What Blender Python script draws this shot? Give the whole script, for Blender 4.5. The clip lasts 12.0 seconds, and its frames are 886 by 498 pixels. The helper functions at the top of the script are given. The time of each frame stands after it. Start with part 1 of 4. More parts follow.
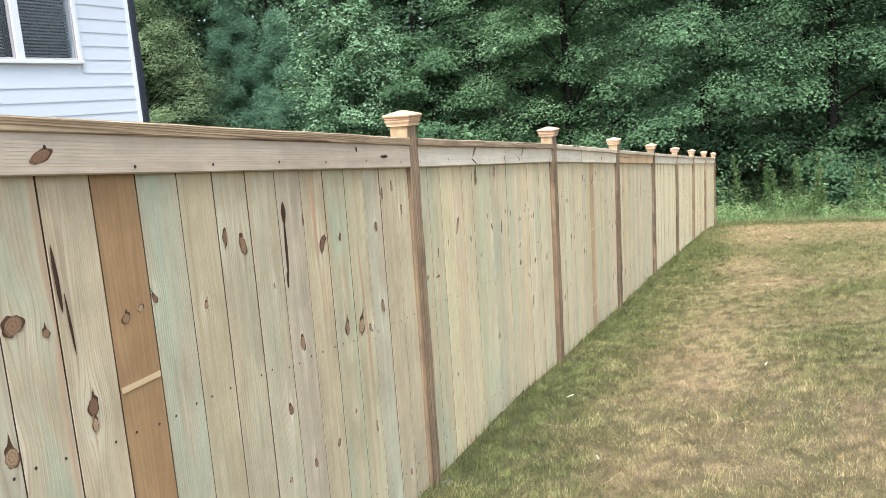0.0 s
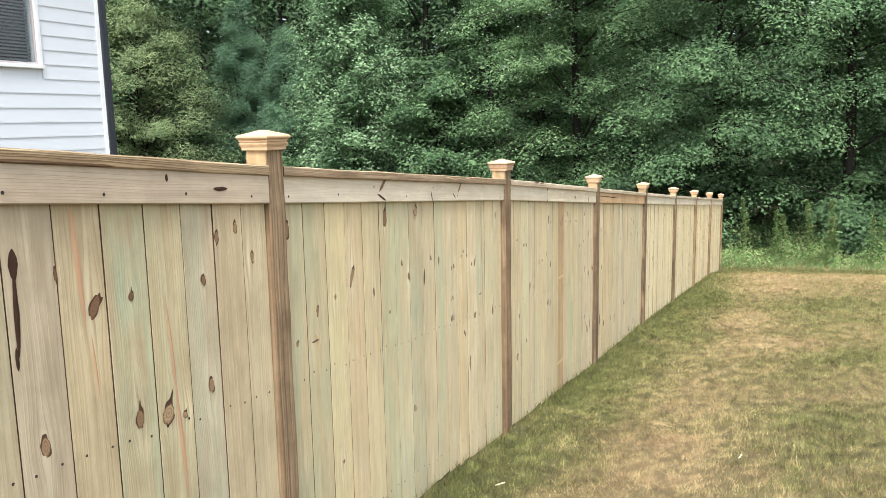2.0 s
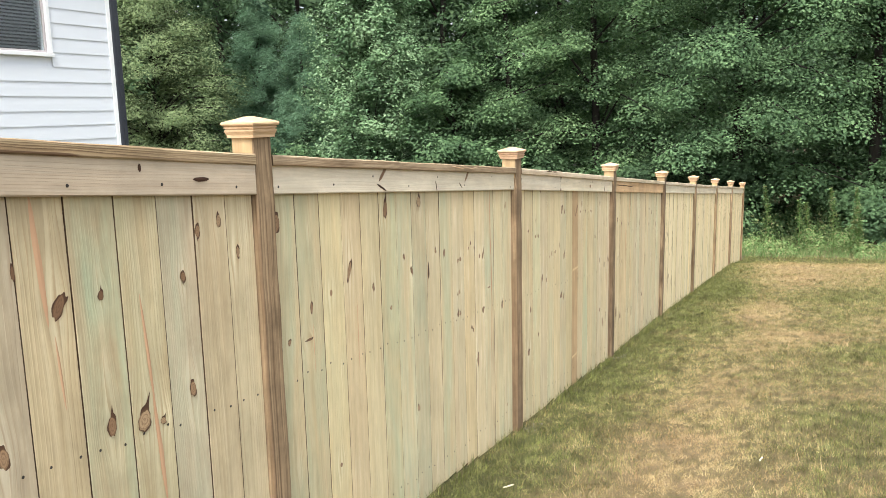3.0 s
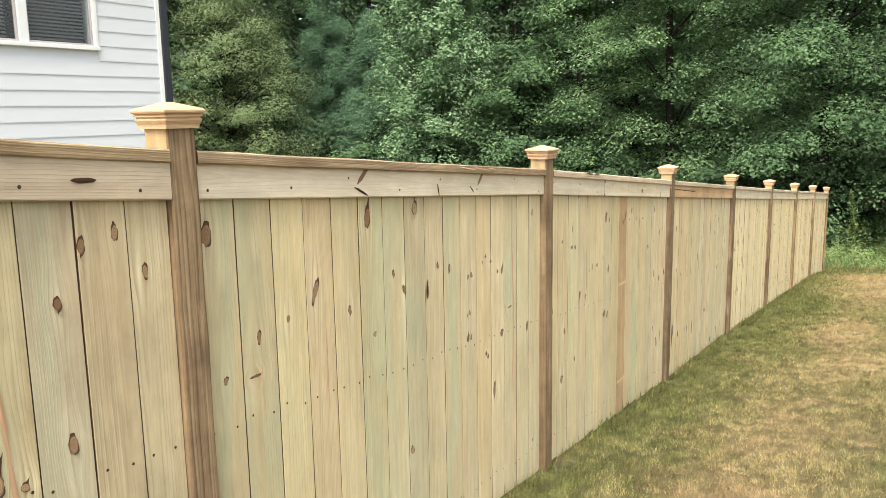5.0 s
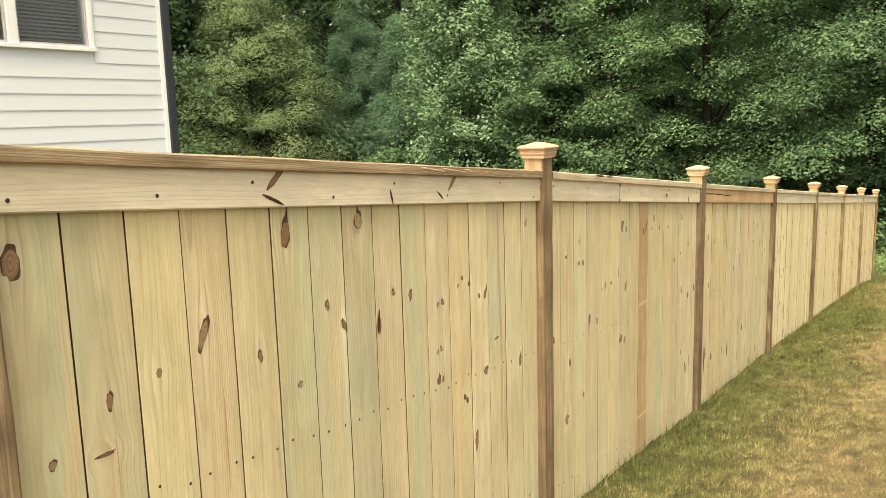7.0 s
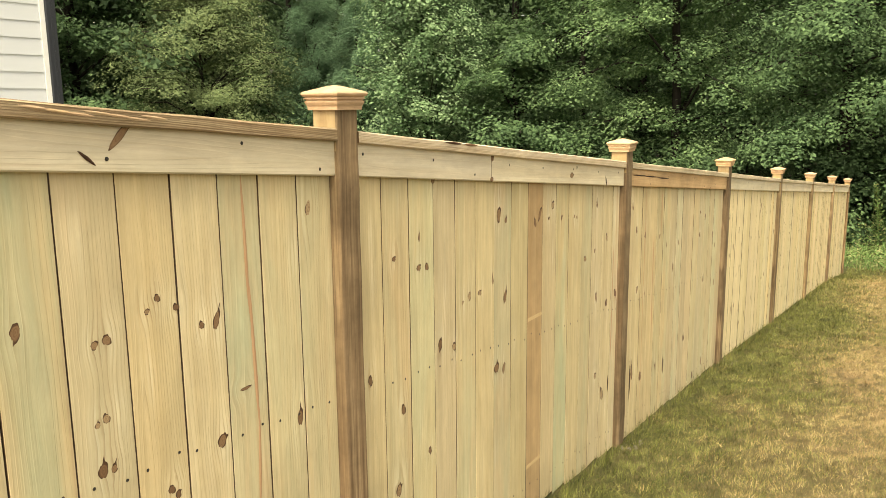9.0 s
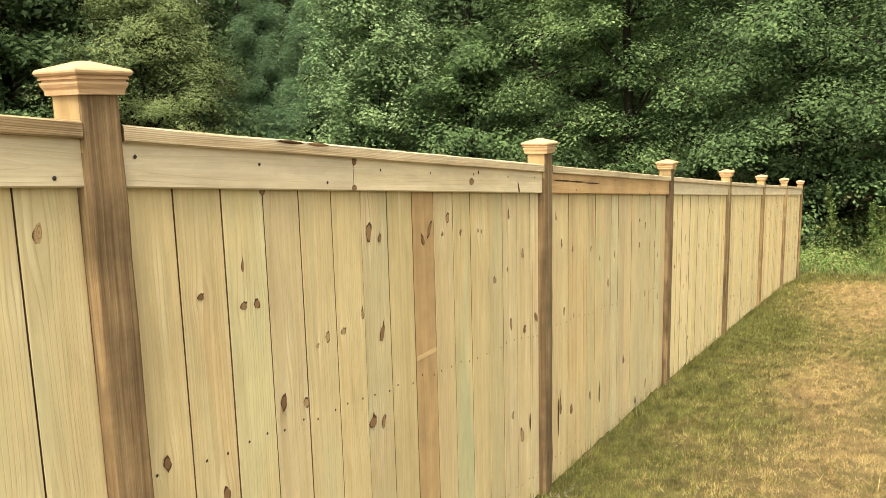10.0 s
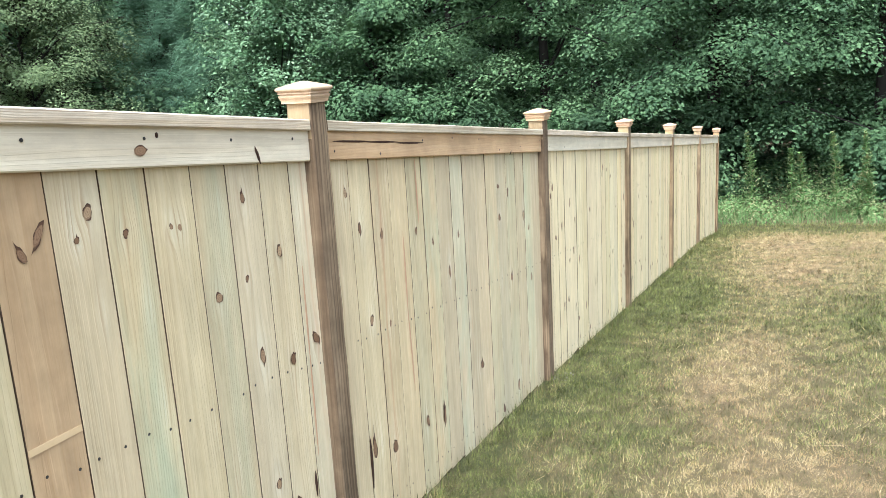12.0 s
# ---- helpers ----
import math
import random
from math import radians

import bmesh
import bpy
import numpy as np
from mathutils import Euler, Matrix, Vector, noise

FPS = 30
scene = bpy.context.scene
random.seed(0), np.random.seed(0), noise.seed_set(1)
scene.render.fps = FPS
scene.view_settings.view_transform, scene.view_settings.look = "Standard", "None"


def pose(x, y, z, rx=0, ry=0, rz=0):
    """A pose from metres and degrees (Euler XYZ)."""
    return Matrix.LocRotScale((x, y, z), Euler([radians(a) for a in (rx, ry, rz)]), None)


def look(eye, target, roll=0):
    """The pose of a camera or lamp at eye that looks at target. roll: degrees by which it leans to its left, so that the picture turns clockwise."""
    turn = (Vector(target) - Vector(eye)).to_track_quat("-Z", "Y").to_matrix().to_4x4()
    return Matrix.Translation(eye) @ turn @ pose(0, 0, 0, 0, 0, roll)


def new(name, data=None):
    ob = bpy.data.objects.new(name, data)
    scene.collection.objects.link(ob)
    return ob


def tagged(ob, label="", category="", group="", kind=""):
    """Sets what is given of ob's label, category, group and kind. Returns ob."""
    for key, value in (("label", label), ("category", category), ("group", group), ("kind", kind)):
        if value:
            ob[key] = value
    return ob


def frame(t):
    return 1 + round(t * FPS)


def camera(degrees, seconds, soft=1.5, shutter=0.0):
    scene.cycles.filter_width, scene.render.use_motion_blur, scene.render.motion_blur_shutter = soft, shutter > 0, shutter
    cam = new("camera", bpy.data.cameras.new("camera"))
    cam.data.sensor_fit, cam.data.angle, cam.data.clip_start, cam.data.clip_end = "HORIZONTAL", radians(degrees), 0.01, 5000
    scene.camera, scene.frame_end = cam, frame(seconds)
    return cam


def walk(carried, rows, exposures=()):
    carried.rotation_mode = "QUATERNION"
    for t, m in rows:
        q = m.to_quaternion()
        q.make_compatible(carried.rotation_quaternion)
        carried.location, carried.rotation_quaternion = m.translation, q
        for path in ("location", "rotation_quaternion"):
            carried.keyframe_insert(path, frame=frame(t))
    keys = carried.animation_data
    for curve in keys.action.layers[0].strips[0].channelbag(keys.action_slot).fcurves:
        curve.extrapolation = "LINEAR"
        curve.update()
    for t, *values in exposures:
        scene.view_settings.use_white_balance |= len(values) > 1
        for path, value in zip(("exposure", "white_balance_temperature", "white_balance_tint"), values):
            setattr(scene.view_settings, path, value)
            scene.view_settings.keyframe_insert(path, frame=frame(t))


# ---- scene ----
cam = camera(57.4, 12.0, soft=0.7)
PATH = [
    (0, (1.6, -3.343, 2.081), (0.823, -1.539, 1.706), -3.8),
    (0.5, (1.684, -3.005, 2.056), (0.87, -1.216, 1.686), -2.2),
    (1, (1.68, -2.706, 2.022), (0.87, -0.903, 1.717), -1.1),
    (1.5, (1.697, -2.491, 2.025), (0.906, -0.676, 1.741), -1.0),
    (2, (1.75, -2.364, 2.039), (0.94, -0.562, 1.728), -1.1),
    (2.5, (1.779, -2.266, 2.037), (0.945, -0.48, 1.701), -0.6),
    (3, (1.735, -2.167, 2.027), (0.884, -0.389, 1.689), -1.3),
    (3.2, (1.734, -2.128, 2.023), (0.874, -0.353, 1.689), -1.7),
    (4.8, (1.769, -1.588, 2.006), (0.778, 0.114, 1.654), -1.0),
    (5, (1.737, -1.498, 1.986), (0.727, 0.195, 1.65), -1.0),
    (5.5, (1.773, -1.261, 1.976), (0.723, 0.408, 1.642), -0.4),
    (6, (1.762, -1.106, 1.965), (0.692, 0.551, 1.633), -0.7),
    (6.5, (1.656, -0.977, 1.939), (0.575, 0.676, 1.624), -1.5),
    (6.7, (1.63, -0.895, 1.929), (0.542, 0.752, 1.611), -1.6),
    (8.3, (1.54, 0.071, 1.819), (0.464, 1.724, 1.488), -1.8),
    (8.5, (1.541, 0.235, 1.79), (0.464, 1.884, 1.445), -1.6),
    (9, (1.512, 0.596, 1.752), (0.473, 2.266, 1.393), -0.6),
    (9.5, (1.452, 0.921, 1.732), (0.473, 2.63, 1.385), -0.9),
    (10, (1.469, 1.315, 1.683), (0.505, 3.034, 1.345), -1.4),
    (10.5, (1.414, 1.668, 1.623), (0.481, 3.404, 1.28), -1.8),
    (11, (1.476, 2.002, 1.605), (0.564, 3.745, 1.245), -1.8),
    (11.5, (1.519, 2.331, 1.582), (0.66, 4.087, 1.158), -1.6),
    (12, (1.513, 2.633, 1.564), (0.689, 4.402, 1.124), -3.3),
]

EXPOSURES = [(0.0, 1.36, 5600, 8.5), (1.5, 1.38, 6000, 8), (3.2, 1.36, 6250, 7.5), (4.8, 1.32, 6500, 6), (5.5, 1.29, 7300, 5), (6.7, 1.28, 7800, 3.5), (8.3, 1.25, 8300, 3), (10.2, 1.26, 8500, 2.5),
             (10.5, 1.49, 5750, 6), (12.0, 1.50, 5450, 6)]
walk(cam, [(t, look(eye, target, roll)) for t, eye, target, roll in PATH], EXPOSURES)

# ---- world and sun ----
SUN_EL, SUN_AZ = 62.0, 166.0      # azimuth from +y, clockwise
world = bpy.data.worlds.new("sky")
scene.world = world
world.use_nodes = True
wn = world.node_tree.nodes
wl = world.node_tree.links
sky = wn.new("ShaderNodeTexSky")
sky.sky_type = "NISHITA"
sky.sun_disc = False
sky.sun_elevation, sky.sun_rotation = radians(SUN_EL), radians(SUN_AZ)
sky.air_density, sky.dust_density, sky.ozone_density = 1.0, 5.0, 1.0
haze = wn.new("ShaderNodeHueSaturation")
haze.inputs["Saturation"].default_value = 0.25
wl.new(sky.outputs[0], haze.inputs["Color"])
bg = wn["Background"]
wl.new(haze.outputs[0], bg.inputs[0])
bg.inputs[1].default_value = 0.15
sun = new("sun", bpy.data.lights.new("sun", "SUN"))
sun.data.energy, sun.data.angle, sun.data.color = 2.0, radians(20), (1.0, 0.96, 0.88)
az, el = radians(SUN_AZ), radians(SUN_EL)
sun.matrix_world = look((0, 0, 30), (-30 * math.sin(az) * math.cos(el), -30 * math.cos(az) * math.cos(el), 30 - 30 * math.sin(el)))


# ---- materials ----
class Nodes:
    """Short hand for building one node material."""

    def __init__(self, name):
        self.mat = bpy.data.materials.new(name)
        self.mat.use_nodes = True
        self.t = self.mat.node_tree
        self.bsdf = self.t.nodes["Principled BSDF"]
        self.pos = self.t.nodes.new("ShaderNodeNewGeometry").outputs["Position"]

    def put(self, node, socket, value):
        if hasattr(value, "is_linked"):
            self.t.links.new(value, node.inputs[socket])
        else:
            node.inputs[socket].default_value = value

    def mapped(self, scale, source=None, shift=None):
        n = self.t.nodes.new("ShaderNodeMapping")
        self.put(n, "Vector", self.pos if source is None else source)
        n.inputs["Scale"].default_value = scale
        if shift is not None:
            self.put(n, "Location", shift)
        return n.outputs[0]

    def noise(self, vector, scale=1.0, detail=4.0, rough=0.55, distort=0.0):
        n = self.t.nodes.new("ShaderNodeTexNoise")
        self.put(n, "Vector", vector)
        for key, v in (("Scale", scale), ("Detail", detail), ("Roughness", rough), ("Distortion", distort)):
            self.put(n, key, v)
        return n.outputs["Fac"]

    def ramp(self, fac, stops):
        n = self.t.nodes.new("ShaderNodeValToRGB")
        self.put(n, 0, fac)
        e = n.color_ramp.elements
        while len(e) < len(stops):
            e.new(0.5)
        for el_, (p, c) in zip(e, stops):
            el_.position = p
            el_.color = (c, c, c, 1) if isinstance(c, (int, float)) else (*c, 1)
        return n.outputs[0]

    def mix(self, fac, a, b, mode="MIX"):
        n = self.t.nodes.new("ShaderNodeMix")
        n.data_type, n.blend_type = "RGBA", mode
        for key, v in ((0, fac), (6, a), (7, b)):
            if isinstance(v, tuple):
                v = (*v, 1)
            self.put(n, key, v)
        return n.outputs[2]

    def math(self, op, a, b=0.0):
        n = self.t.nodes.new("ShaderNodeMath")
        n.operation = op
        self.put(n, 0, a)
        self.put(n, 1, b)
        return n.outputs[0]

    def random(self):
        return self.t.nodes.new("ShaderNodeObjectInfo").outputs["Random"]

    def island(self):
        return self.t.nodes.new("ShaderNodeNewGeometry").outputs["Random Per Island"]

    def local(self):
        return self.t.nodes.new("ShaderNodeTexCoord").outputs["Object"]

    def bump(self, height, strength, distance=0.002):
        n = self.t.nodes.new("ShaderNodeBump")
        self.put(n, "Height", height)
        n.inputs["Strength"].default_value = strength
        n.inputs["Distance"].default_value = distance
        self.t.links.new(n.outputs[0], self.bsdf.inputs["Normal"])

    def done(self, colour, rough=0.7, spec=0.3, metal=0.0):
        if isinstance(colour, tuple):
            colour = (*colour, 1)
        self.put(self.bsdf, "Base Color", colour)
        self.put(self.bsdf, "Roughness", rough)
        self.bsdf.inputs["Specular IOR Level"].default_value = spec
        self.bsdf.inputs["Metallic"].default_value = metal
        return self.mat


FALL = 0.101      # how far the fence's top drops for each metre along it


def wood(name, pale, mid, dark, green=0.0, red=0.0, along="z", grime=0.25, tint=0.12, warped=False, freq=1.0, ring=0.6, hard=0.14, coarse=0.2):
    """Sawn pine: growth rings cut lengthwise, fine grain along the board, green treatment blotches and red heart streaks."""
    n = Nodes(name)
    rnd = n.random()
    if warped:
        at = n.t.nodes.new("ShaderNodeAttribute")
        at.attribute_name = "grain"
        n.pos = at.outputs["Vector"]
        near_knot = n.t.nodes.new("ShaderNodeAttribute")
        near_knot.attribute_name = "knot"
    xyz = n.t.nodes.new("ShaderNodeSeparateXYZ")
    n.put(xyz, 0, n.pos)
    px, py, pz = xyz.outputs
    if along == "y":
        pz = n.math("ADD", pz, n.math("MULTIPLY", py, FALL))
        level = n.t.nodes.new("ShaderNodeCombineXYZ")
        for i, v in enumerate((px, py, pz)):
            n.put(level, i, v)
        n.pos = level.outputs[0]
    shift = n.t.nodes.new("ShaderNodeCombineXYZ")
    n.put(shift, 0, n.math("MULTIPLY", rnd, 37.0))
    n.put(shift, 1, n.math("MULTIPLY", rnd, 91.0))
    n.put(shift, 2, n.math("MULTIPLY", rnd, 53.0))
    s = shift.outputs[0]

    def stretched(across, long):
        return n.mapped((across, across, long) if along == "z" else (across, long, across), shift=s)

    def chance(k, lo, hi):
        return n.math("ADD", lo, n.math("MULTIPLY", n.math("FRACT", n.math("MULTIPLY", rnd, k)), hi - lo))
    fine = n.noise(stretched(150 * freq, 2.5), 1.0, 5, 0.6, 0.3)
    lines = n.noise(stretched(38 * freq, 0.45), 1.0, 5, 0.6, 0.5)
    # growth rings: distance from a pith behind the face, tapering along the log
    if warped:
        across, length = px, pz
    elif along == "z":
        across, length = n.math("SUBTRACT", n.math("FRACT", n.math("MULTIPLY", py, 6.7)), 0.5), pz
        across = n.math("MULTIPLY", across, 0.10)
    else:
        across, length = n.math("ADD", n.math("SUBTRACT", pz, 1.81), chance(3.3, -0.02, 0.02)), py
    u = n.math("ADD", across, chance(17.1, -0.07, 0.07))
    depth = chance(29.7, 0.012, 0.05)
    wob = n.math("MULTIPLY", n.math("SUBTRACT", n.noise(stretched(7, 0.9), 1.0, 3, 0.5, 0.4), 0.5), 0.030)
    rad = n.math("SQRT", n.math("ADD", n.math("MULTIPLY", u, u), n.math("MULTIPLY", depth, depth)))
    rad = n.math("ADD", n.math("ADD", rad, wob), n.math("MULTIPLY", length, chance(11.9, -0.022, 0.022)))
    phase = n.math("FRACT", n.math("MULTIPLY", rad, n.math("MULTIPLY", chance(7.7, 75.0, 150.0), freq)))
    bands = n.ramp(phase, [(0.0, 0.0), (0.45, 0.10), (0.84, 0.9), (0.92, 1.0), (1.0, 0.0)])
    col = n.mix(n.ramp(lines, [(0.51 - hard, 0.0), (0.51 + hard, 1.0)]), pale, mid)
    col = n.mix(n.math("MULTIPLY", bands, n.math("MULTIPLY", n.ramp(n.noise(stretched(6, 0.6), 1.0, 2), [(0.3, 0.2), (0.7, 1.0)]), n.math("MULTIPLY", chance(23.1, 0.3, 1.0), ring))), col, dark)
    if warped:
        flare = near_knot.outputs["Fac"]
        col = n.mix(n.math("MULTIPLY", flare, n.ramp(lines, [(0.42, 0.8), (0.56, 0.25)])), col, (0.76, 0.67, 0.46))
        col = n.mix(n.math("MULTIPLY", flare, n.ramp(bands, [(0.45, 0.0), (0.9, 0.6)])), col, (0.38, 0.23, 0.11))
    if warped:
        brown = n.math("MULTIPLY", n.ramp(n.noise(stretched(19, 1.3), 1.0, 5, 0.65, 0.6), [(0.50, 0.0), (0.70, 0.55)]), chance(31.3, 0.0, 1.0))
        col = n.mix(brown, col, (0.40, 0.285, 0.155))
    if green:
        blot = n.noise(stretched(5, 1.0), 1.0, 4, 0.6, 0.8)
        amount = n.math("MULTIPLY", n.ramp(blot, [(0.36, 0.0), (0.68, 1.0)]), n.ramp(n.math("FRACT", n.math("MULTIPLY", rnd, 43.3)), [(0.35, 0.08 * green), (0.85, green)]))
        col = n.mix(amount, col, (0.46, 0.50, 0.335))
    if red:
        streak = n.noise(stretched(13, 0.22), 1.0, 2, 0.5, 0.5)
        col = n.mix(n.math("MULTIPLY", n.ramp(streak, [(0.68, 0.0), (0.74, 1.0)]), red), col, (0.50, 0.27, 0.14))
    value = n.t.nodes.new("ShaderNodeHueSaturation")
    n.put(value, "Color", col)
    n.put(value, "Hue", n.math("ADD", 0.495, n.math("MULTIPLY", n.math("FRACT", n.math("MULTIPLY", rnd, 13.7)), 0.010)))
    n.put(value, "Saturation", n.math("ADD", 0.90, n.math("MULTIPLY", n.math("FRACT", n.math("MULTIPLY", rnd, 5.3)), 0.14)))
    n.put(value, "Value", n.math("ADD", 1.0 - tint, n.math("MULTIPLY", rnd, 2 * tint)))
    stain = n.ramp(n.noise(n.pos, 3.0, 6, 0.65), [(0.35, 1.0 - grime), (0.6, 1.0)])
    mottle = n.ramp(n.noise(stretched(24, 5), 1.0, 6, 0.7, 0.4), [(0.3, 0.85), (0.65, 1.05)])
    col = n.mix(1.0, n.mix(1.0, value.outputs[0], stain, "MULTIPLY"), mottle, "MULTIPLY")
    col = n.mix(n.ramp(fine, [(0.30, coarse), (0.52, 0.0)]), col, dark)
    n.bump(n.math("ADD", fine, n.math("MULTIPLY", bands, 0.6)), 0.35, 0.0015)
    return n.done(col, n.ramp(fine, [(0.0, 0.62), (1.0, 0.85)]), 0.25)


M_PICKET = wood("treated_pine", (0.78, 0.645, 0.385), (0.73, 0.59, 0.335), (0.42, 0.29, 0.145), green=0.3, red=0.3, tint=0.08, grime=0.08, hard=0.16, ring=0.3)
M_PICKET_NEAR = wood("treated_pine_board", (0.645, 0.528, 0.325), (0.58, 0.46, 0.268), (0.36, 0.24, 0.12), green=0.75, red=0.4, tint=0.11, grime=0.12, warped=True, ring=0.4, hard=0.16, coarse=0.13)
# first bay's boards: darker base tones and more green blotches
M_PICKET_DARKER = wood("darker_pine_board", (0.57, 0.468, 0.302), (0.50, 0.40, 0.246), (0.28, 0.18, 0.10), green=0.95, red=0.4, tint=0.09, grime=0.2, warped=True, ring=0.45, hard=0.15, coarse=0.13)
M_TAN = wood("tan_stained_pine", (0.375, 0.24, 0.118), (0.325, 0.20, 0.095), (0.25, 0.135, 0.055), tint=0.03, ring=0.35)
M_TAN_PALE = wood("pale_tan_pine", (0.53, 0.36, 0.18), (0.47, 0.305, 0.145), (0.32, 0.185, 0.08), tint=0.03, ring=0.35)
M_TRIM = wood("pale_trim_pine", (0.72, 0.63, 0.48), (0.66, 0.555, 0.40), (0.45, 0.33, 0.20), green=0.15, along="y", tint=0.06, ring=0.22, grime=0.12)
M_TRIM_DARKER = wood("darker_trim_pine", (0.56, 0.46, 0.345), (0.49, 0.385, 0.28), (0.33, 0.225, 0.14), green=0.1, along="y", tint=0.04, ring=0.22, grime=0.15)
M_TRIM_WARM = wood("warm_trim_pine", (0.66, 0.46, 0.25), (0.58, 0.38, 0.18), (0.38, 0.20, 0.09), along="y", tint=0.03, ring=0.4)
M_RAIL = wood("rough_rail_pine", (0.52, 0.395, 0.235), (0.37, 0.26, 0.14), (0.13, 0.075, 0.04), along="y", grime=0.3, freq=1.7, ring=1.8, hard=0.07, coarse=0.8)
M_RAIL_PALE = wood("pale_rail_pine", (0.68, 0.58, 0.43), (0.57, 0.46, 0.31), (0.24, 0.155, 0.09), along="y", grime=0.25, freq=1.7, ring=1.5, hard=0.08, coarse=0.7)
M_POST = wood("weathered_post_wood", (0.40, 0.28, 0.16), (0.24, 0.155, 0.085), (0.065, 0.035, 0.017), green=0.0, red=0.7, grime=0.5, ring=0.9, hard=0.09, coarse=0.6)
M_POST_SIDE = wood("pale_post_wood", (0.52, 0.38, 0.20), (0.44, 0.30, 0.15), (0.22, 0.13, 0.06), grime=0.35, ring=0.5)
# dark brown carries the board gaps' shade; rail and trim ends share it
M_EDGE = wood("gap_shaded_edge", (0.14, 0.085, 0.045), (0.10, 0.06, 0.03), (0.05, 0.026, 0.013))
M_CAP = wood("cedar_cap_wood", (0.61, 0.42, 0.26), (0.55, 0.36, 0.21), (0.38, 0.22, 0.10), along="y", grime=0.15, tint=0.05, ring=0.35)


def knot_material():
    """A brown heart with faint rings, a thin dark rim that is strongest on one side, and dark whiskers beyond it."""
    n = Nodes("knot_wood")
    flat = n.t.nodes.new("ShaderNodeVectorMath")
    flat.operation = "MULTIPLY"
    n.put(flat, 0, n.local())
    flat.inputs[1].default_value = (0.0, 1.0, 1.0)
    size = n.t.nodes.new("ShaderNodeVectorMath")
    size.operation = "LENGTH"
    n.put(size, 0, flat.outputs[0])
    xyz = n.t.nodes.new("ShaderNodeSeparateXYZ")
    n.put(xyz, 0, flat.outputs[0])
    rough = n.math("MULTIPLY", n.math("SUBTRACT", n.noise(n.pos, 90.0, 4), 0.5), 0.45)
    r = n.math("ADD", size.outputs["Value"], rough)
    rings = n.math("SINE", n.math("MULTIPLY", r, 19.0))
    pick = n.math("FRACT", n.math("MULTIPLY", n.random(), 3.7))
    heart = n.ramp(pick, [(0.0, (0.155, 0.085, 0.046)), (0.5, (0.28, 0.17, 0.095)), (1.0, (0.44, 0.31, 0.18))])
    pith = n.noise(n.mapped((1.0, 26.0, 9.0), n.local()), 1.0, 4, 0.7, 0.8)
    heart = n.mix(n.ramp(pith, [(0.50, 0.0), (0.66, 0.7)]), heart, (0.10, 0.05, 0.025))
    col = n.mix(n.ramp(rings, [(0.2, 0.0), (0.95, 0.5)]), heart, (0.11, 0.055, 0.028))
    crescent = n.math("ADD", r, n.math("MULTIPLY", xyz.outputs[2], 0.35))
    col = n.mix(n.ramp(crescent, [(0.84, 0.0), (1.02, 0.9)]), col, (0.07, 0.032, 0.016))
    col = n.mix(n.ramp(r, [(0.79, 0.0), (0.94, 0.9)]), col, (0.065, 0.032, 0.017))
    n.bump(r, 0.4, 0.001)
    return n.done(col, 0.65, 0.3)


M_KNOT = knot_material()
n = Nodes("dark_split_wood")
M_SPLIT = n.done(n.mix(n.noise(n.pos, 40.0), (0.02, 0.010, 0.006), (0.07, 0.03, 0.015)), 0.8)
n = Nodes("red_heart_wood")
M_STREAK = n.done(n.mix(n.noise(n.mapped((60, 60, 4)), 1.0, 4), (0.53, 0.335, 0.20), (0.44, 0.255, 0.145)), 0.8)
n = Nodes("pale_strap_mark")
M_MARK = n.done(n.mix(n.noise(n.pos, 60.0, 4), (0.60, 0.44, 0.26), (0.52, 0.365, 0.19)), 0.8)
n = Nodes("concrete_crumbs")
M_CRUMB = n.done(n.mix(n.noise(n.pos, 40.0, 4), (0.11, 0.095, 0.08), (0.22, 0.19, 0.165)), 0.95)
n = Nodes("nail_steel")
M_NAIL = n.done(n.mix(n.noise(n.pos, 90.0), (0.02, 0.018, 0.016), (0.05, 0.04, 0.035)), 0.5, 0.5, 0.4)
n = Nodes("white_siding_paint")
M_SIDING = n.done(n.mix(n.noise(n.mapped((1, 0.6, 6)), 4.0, 5), (0.67, 0.69, 0.735), (0.71, 0.73, 0.765)), 0.55)
n = Nodes("white_trim_paint")
M_WHITE = n.done(n.mix(n.noise(n.pos, 7.0), (0.82, 0.82, 0.82), (0.87, 0.87, 0.86)), 0.4)
n = Nodes("taupe_vinyl_sash")
M_SASH = n.done(n.mix(n.noise(n.pos, 9.0), (0.45, 0.40, 0.40), (0.5, 0.45, 0.45)), 0.4)
n = Nodes("charcoal_downspout")
M_DARK = n.done(n.mix(n.noise(n.pos, 6.0), (0.022, 0.025, 0.034), (0.034, 0.037, 0.046)), 0.4, 0.4)
n = Nodes("grey_blind")
M_BLIND = n.done(n.mix(n.noise(n.pos, 8.0), (0.10, 0.11, 0.12), (0.14, 0.15, 0.16)), 0.5)
n = Nodes("dark_room")
M_ROOM = n.done(n.mix(n.noise(n.pos, 2.0), (0.02, 0.022, 0.025), (0.03, 0.032, 0.035)), 0.9)
n = Nodes("roof_shingle")
M_ROOF = n.done(n.mix(n.noise(n.pos, 12.0), (0.05, 0.05, 0.055), (0.09, 0.085, 0.08)), 0.9)
n = Nodes("window_glass")
n.bsdf.inputs["Transmission Weight"].default_value = 1.0
M_GLASS = n.done((0.9, 0.95, 0.95), 0.02, 0.5)


def lawn_dryness(n):
    """How dry the grass is, as it was laid on the ground's points."""
    at = n.t.nodes.new("ShaderNodeAttribute")
    at.attribute_name = "dry"
    return at.outputs["Fac"]


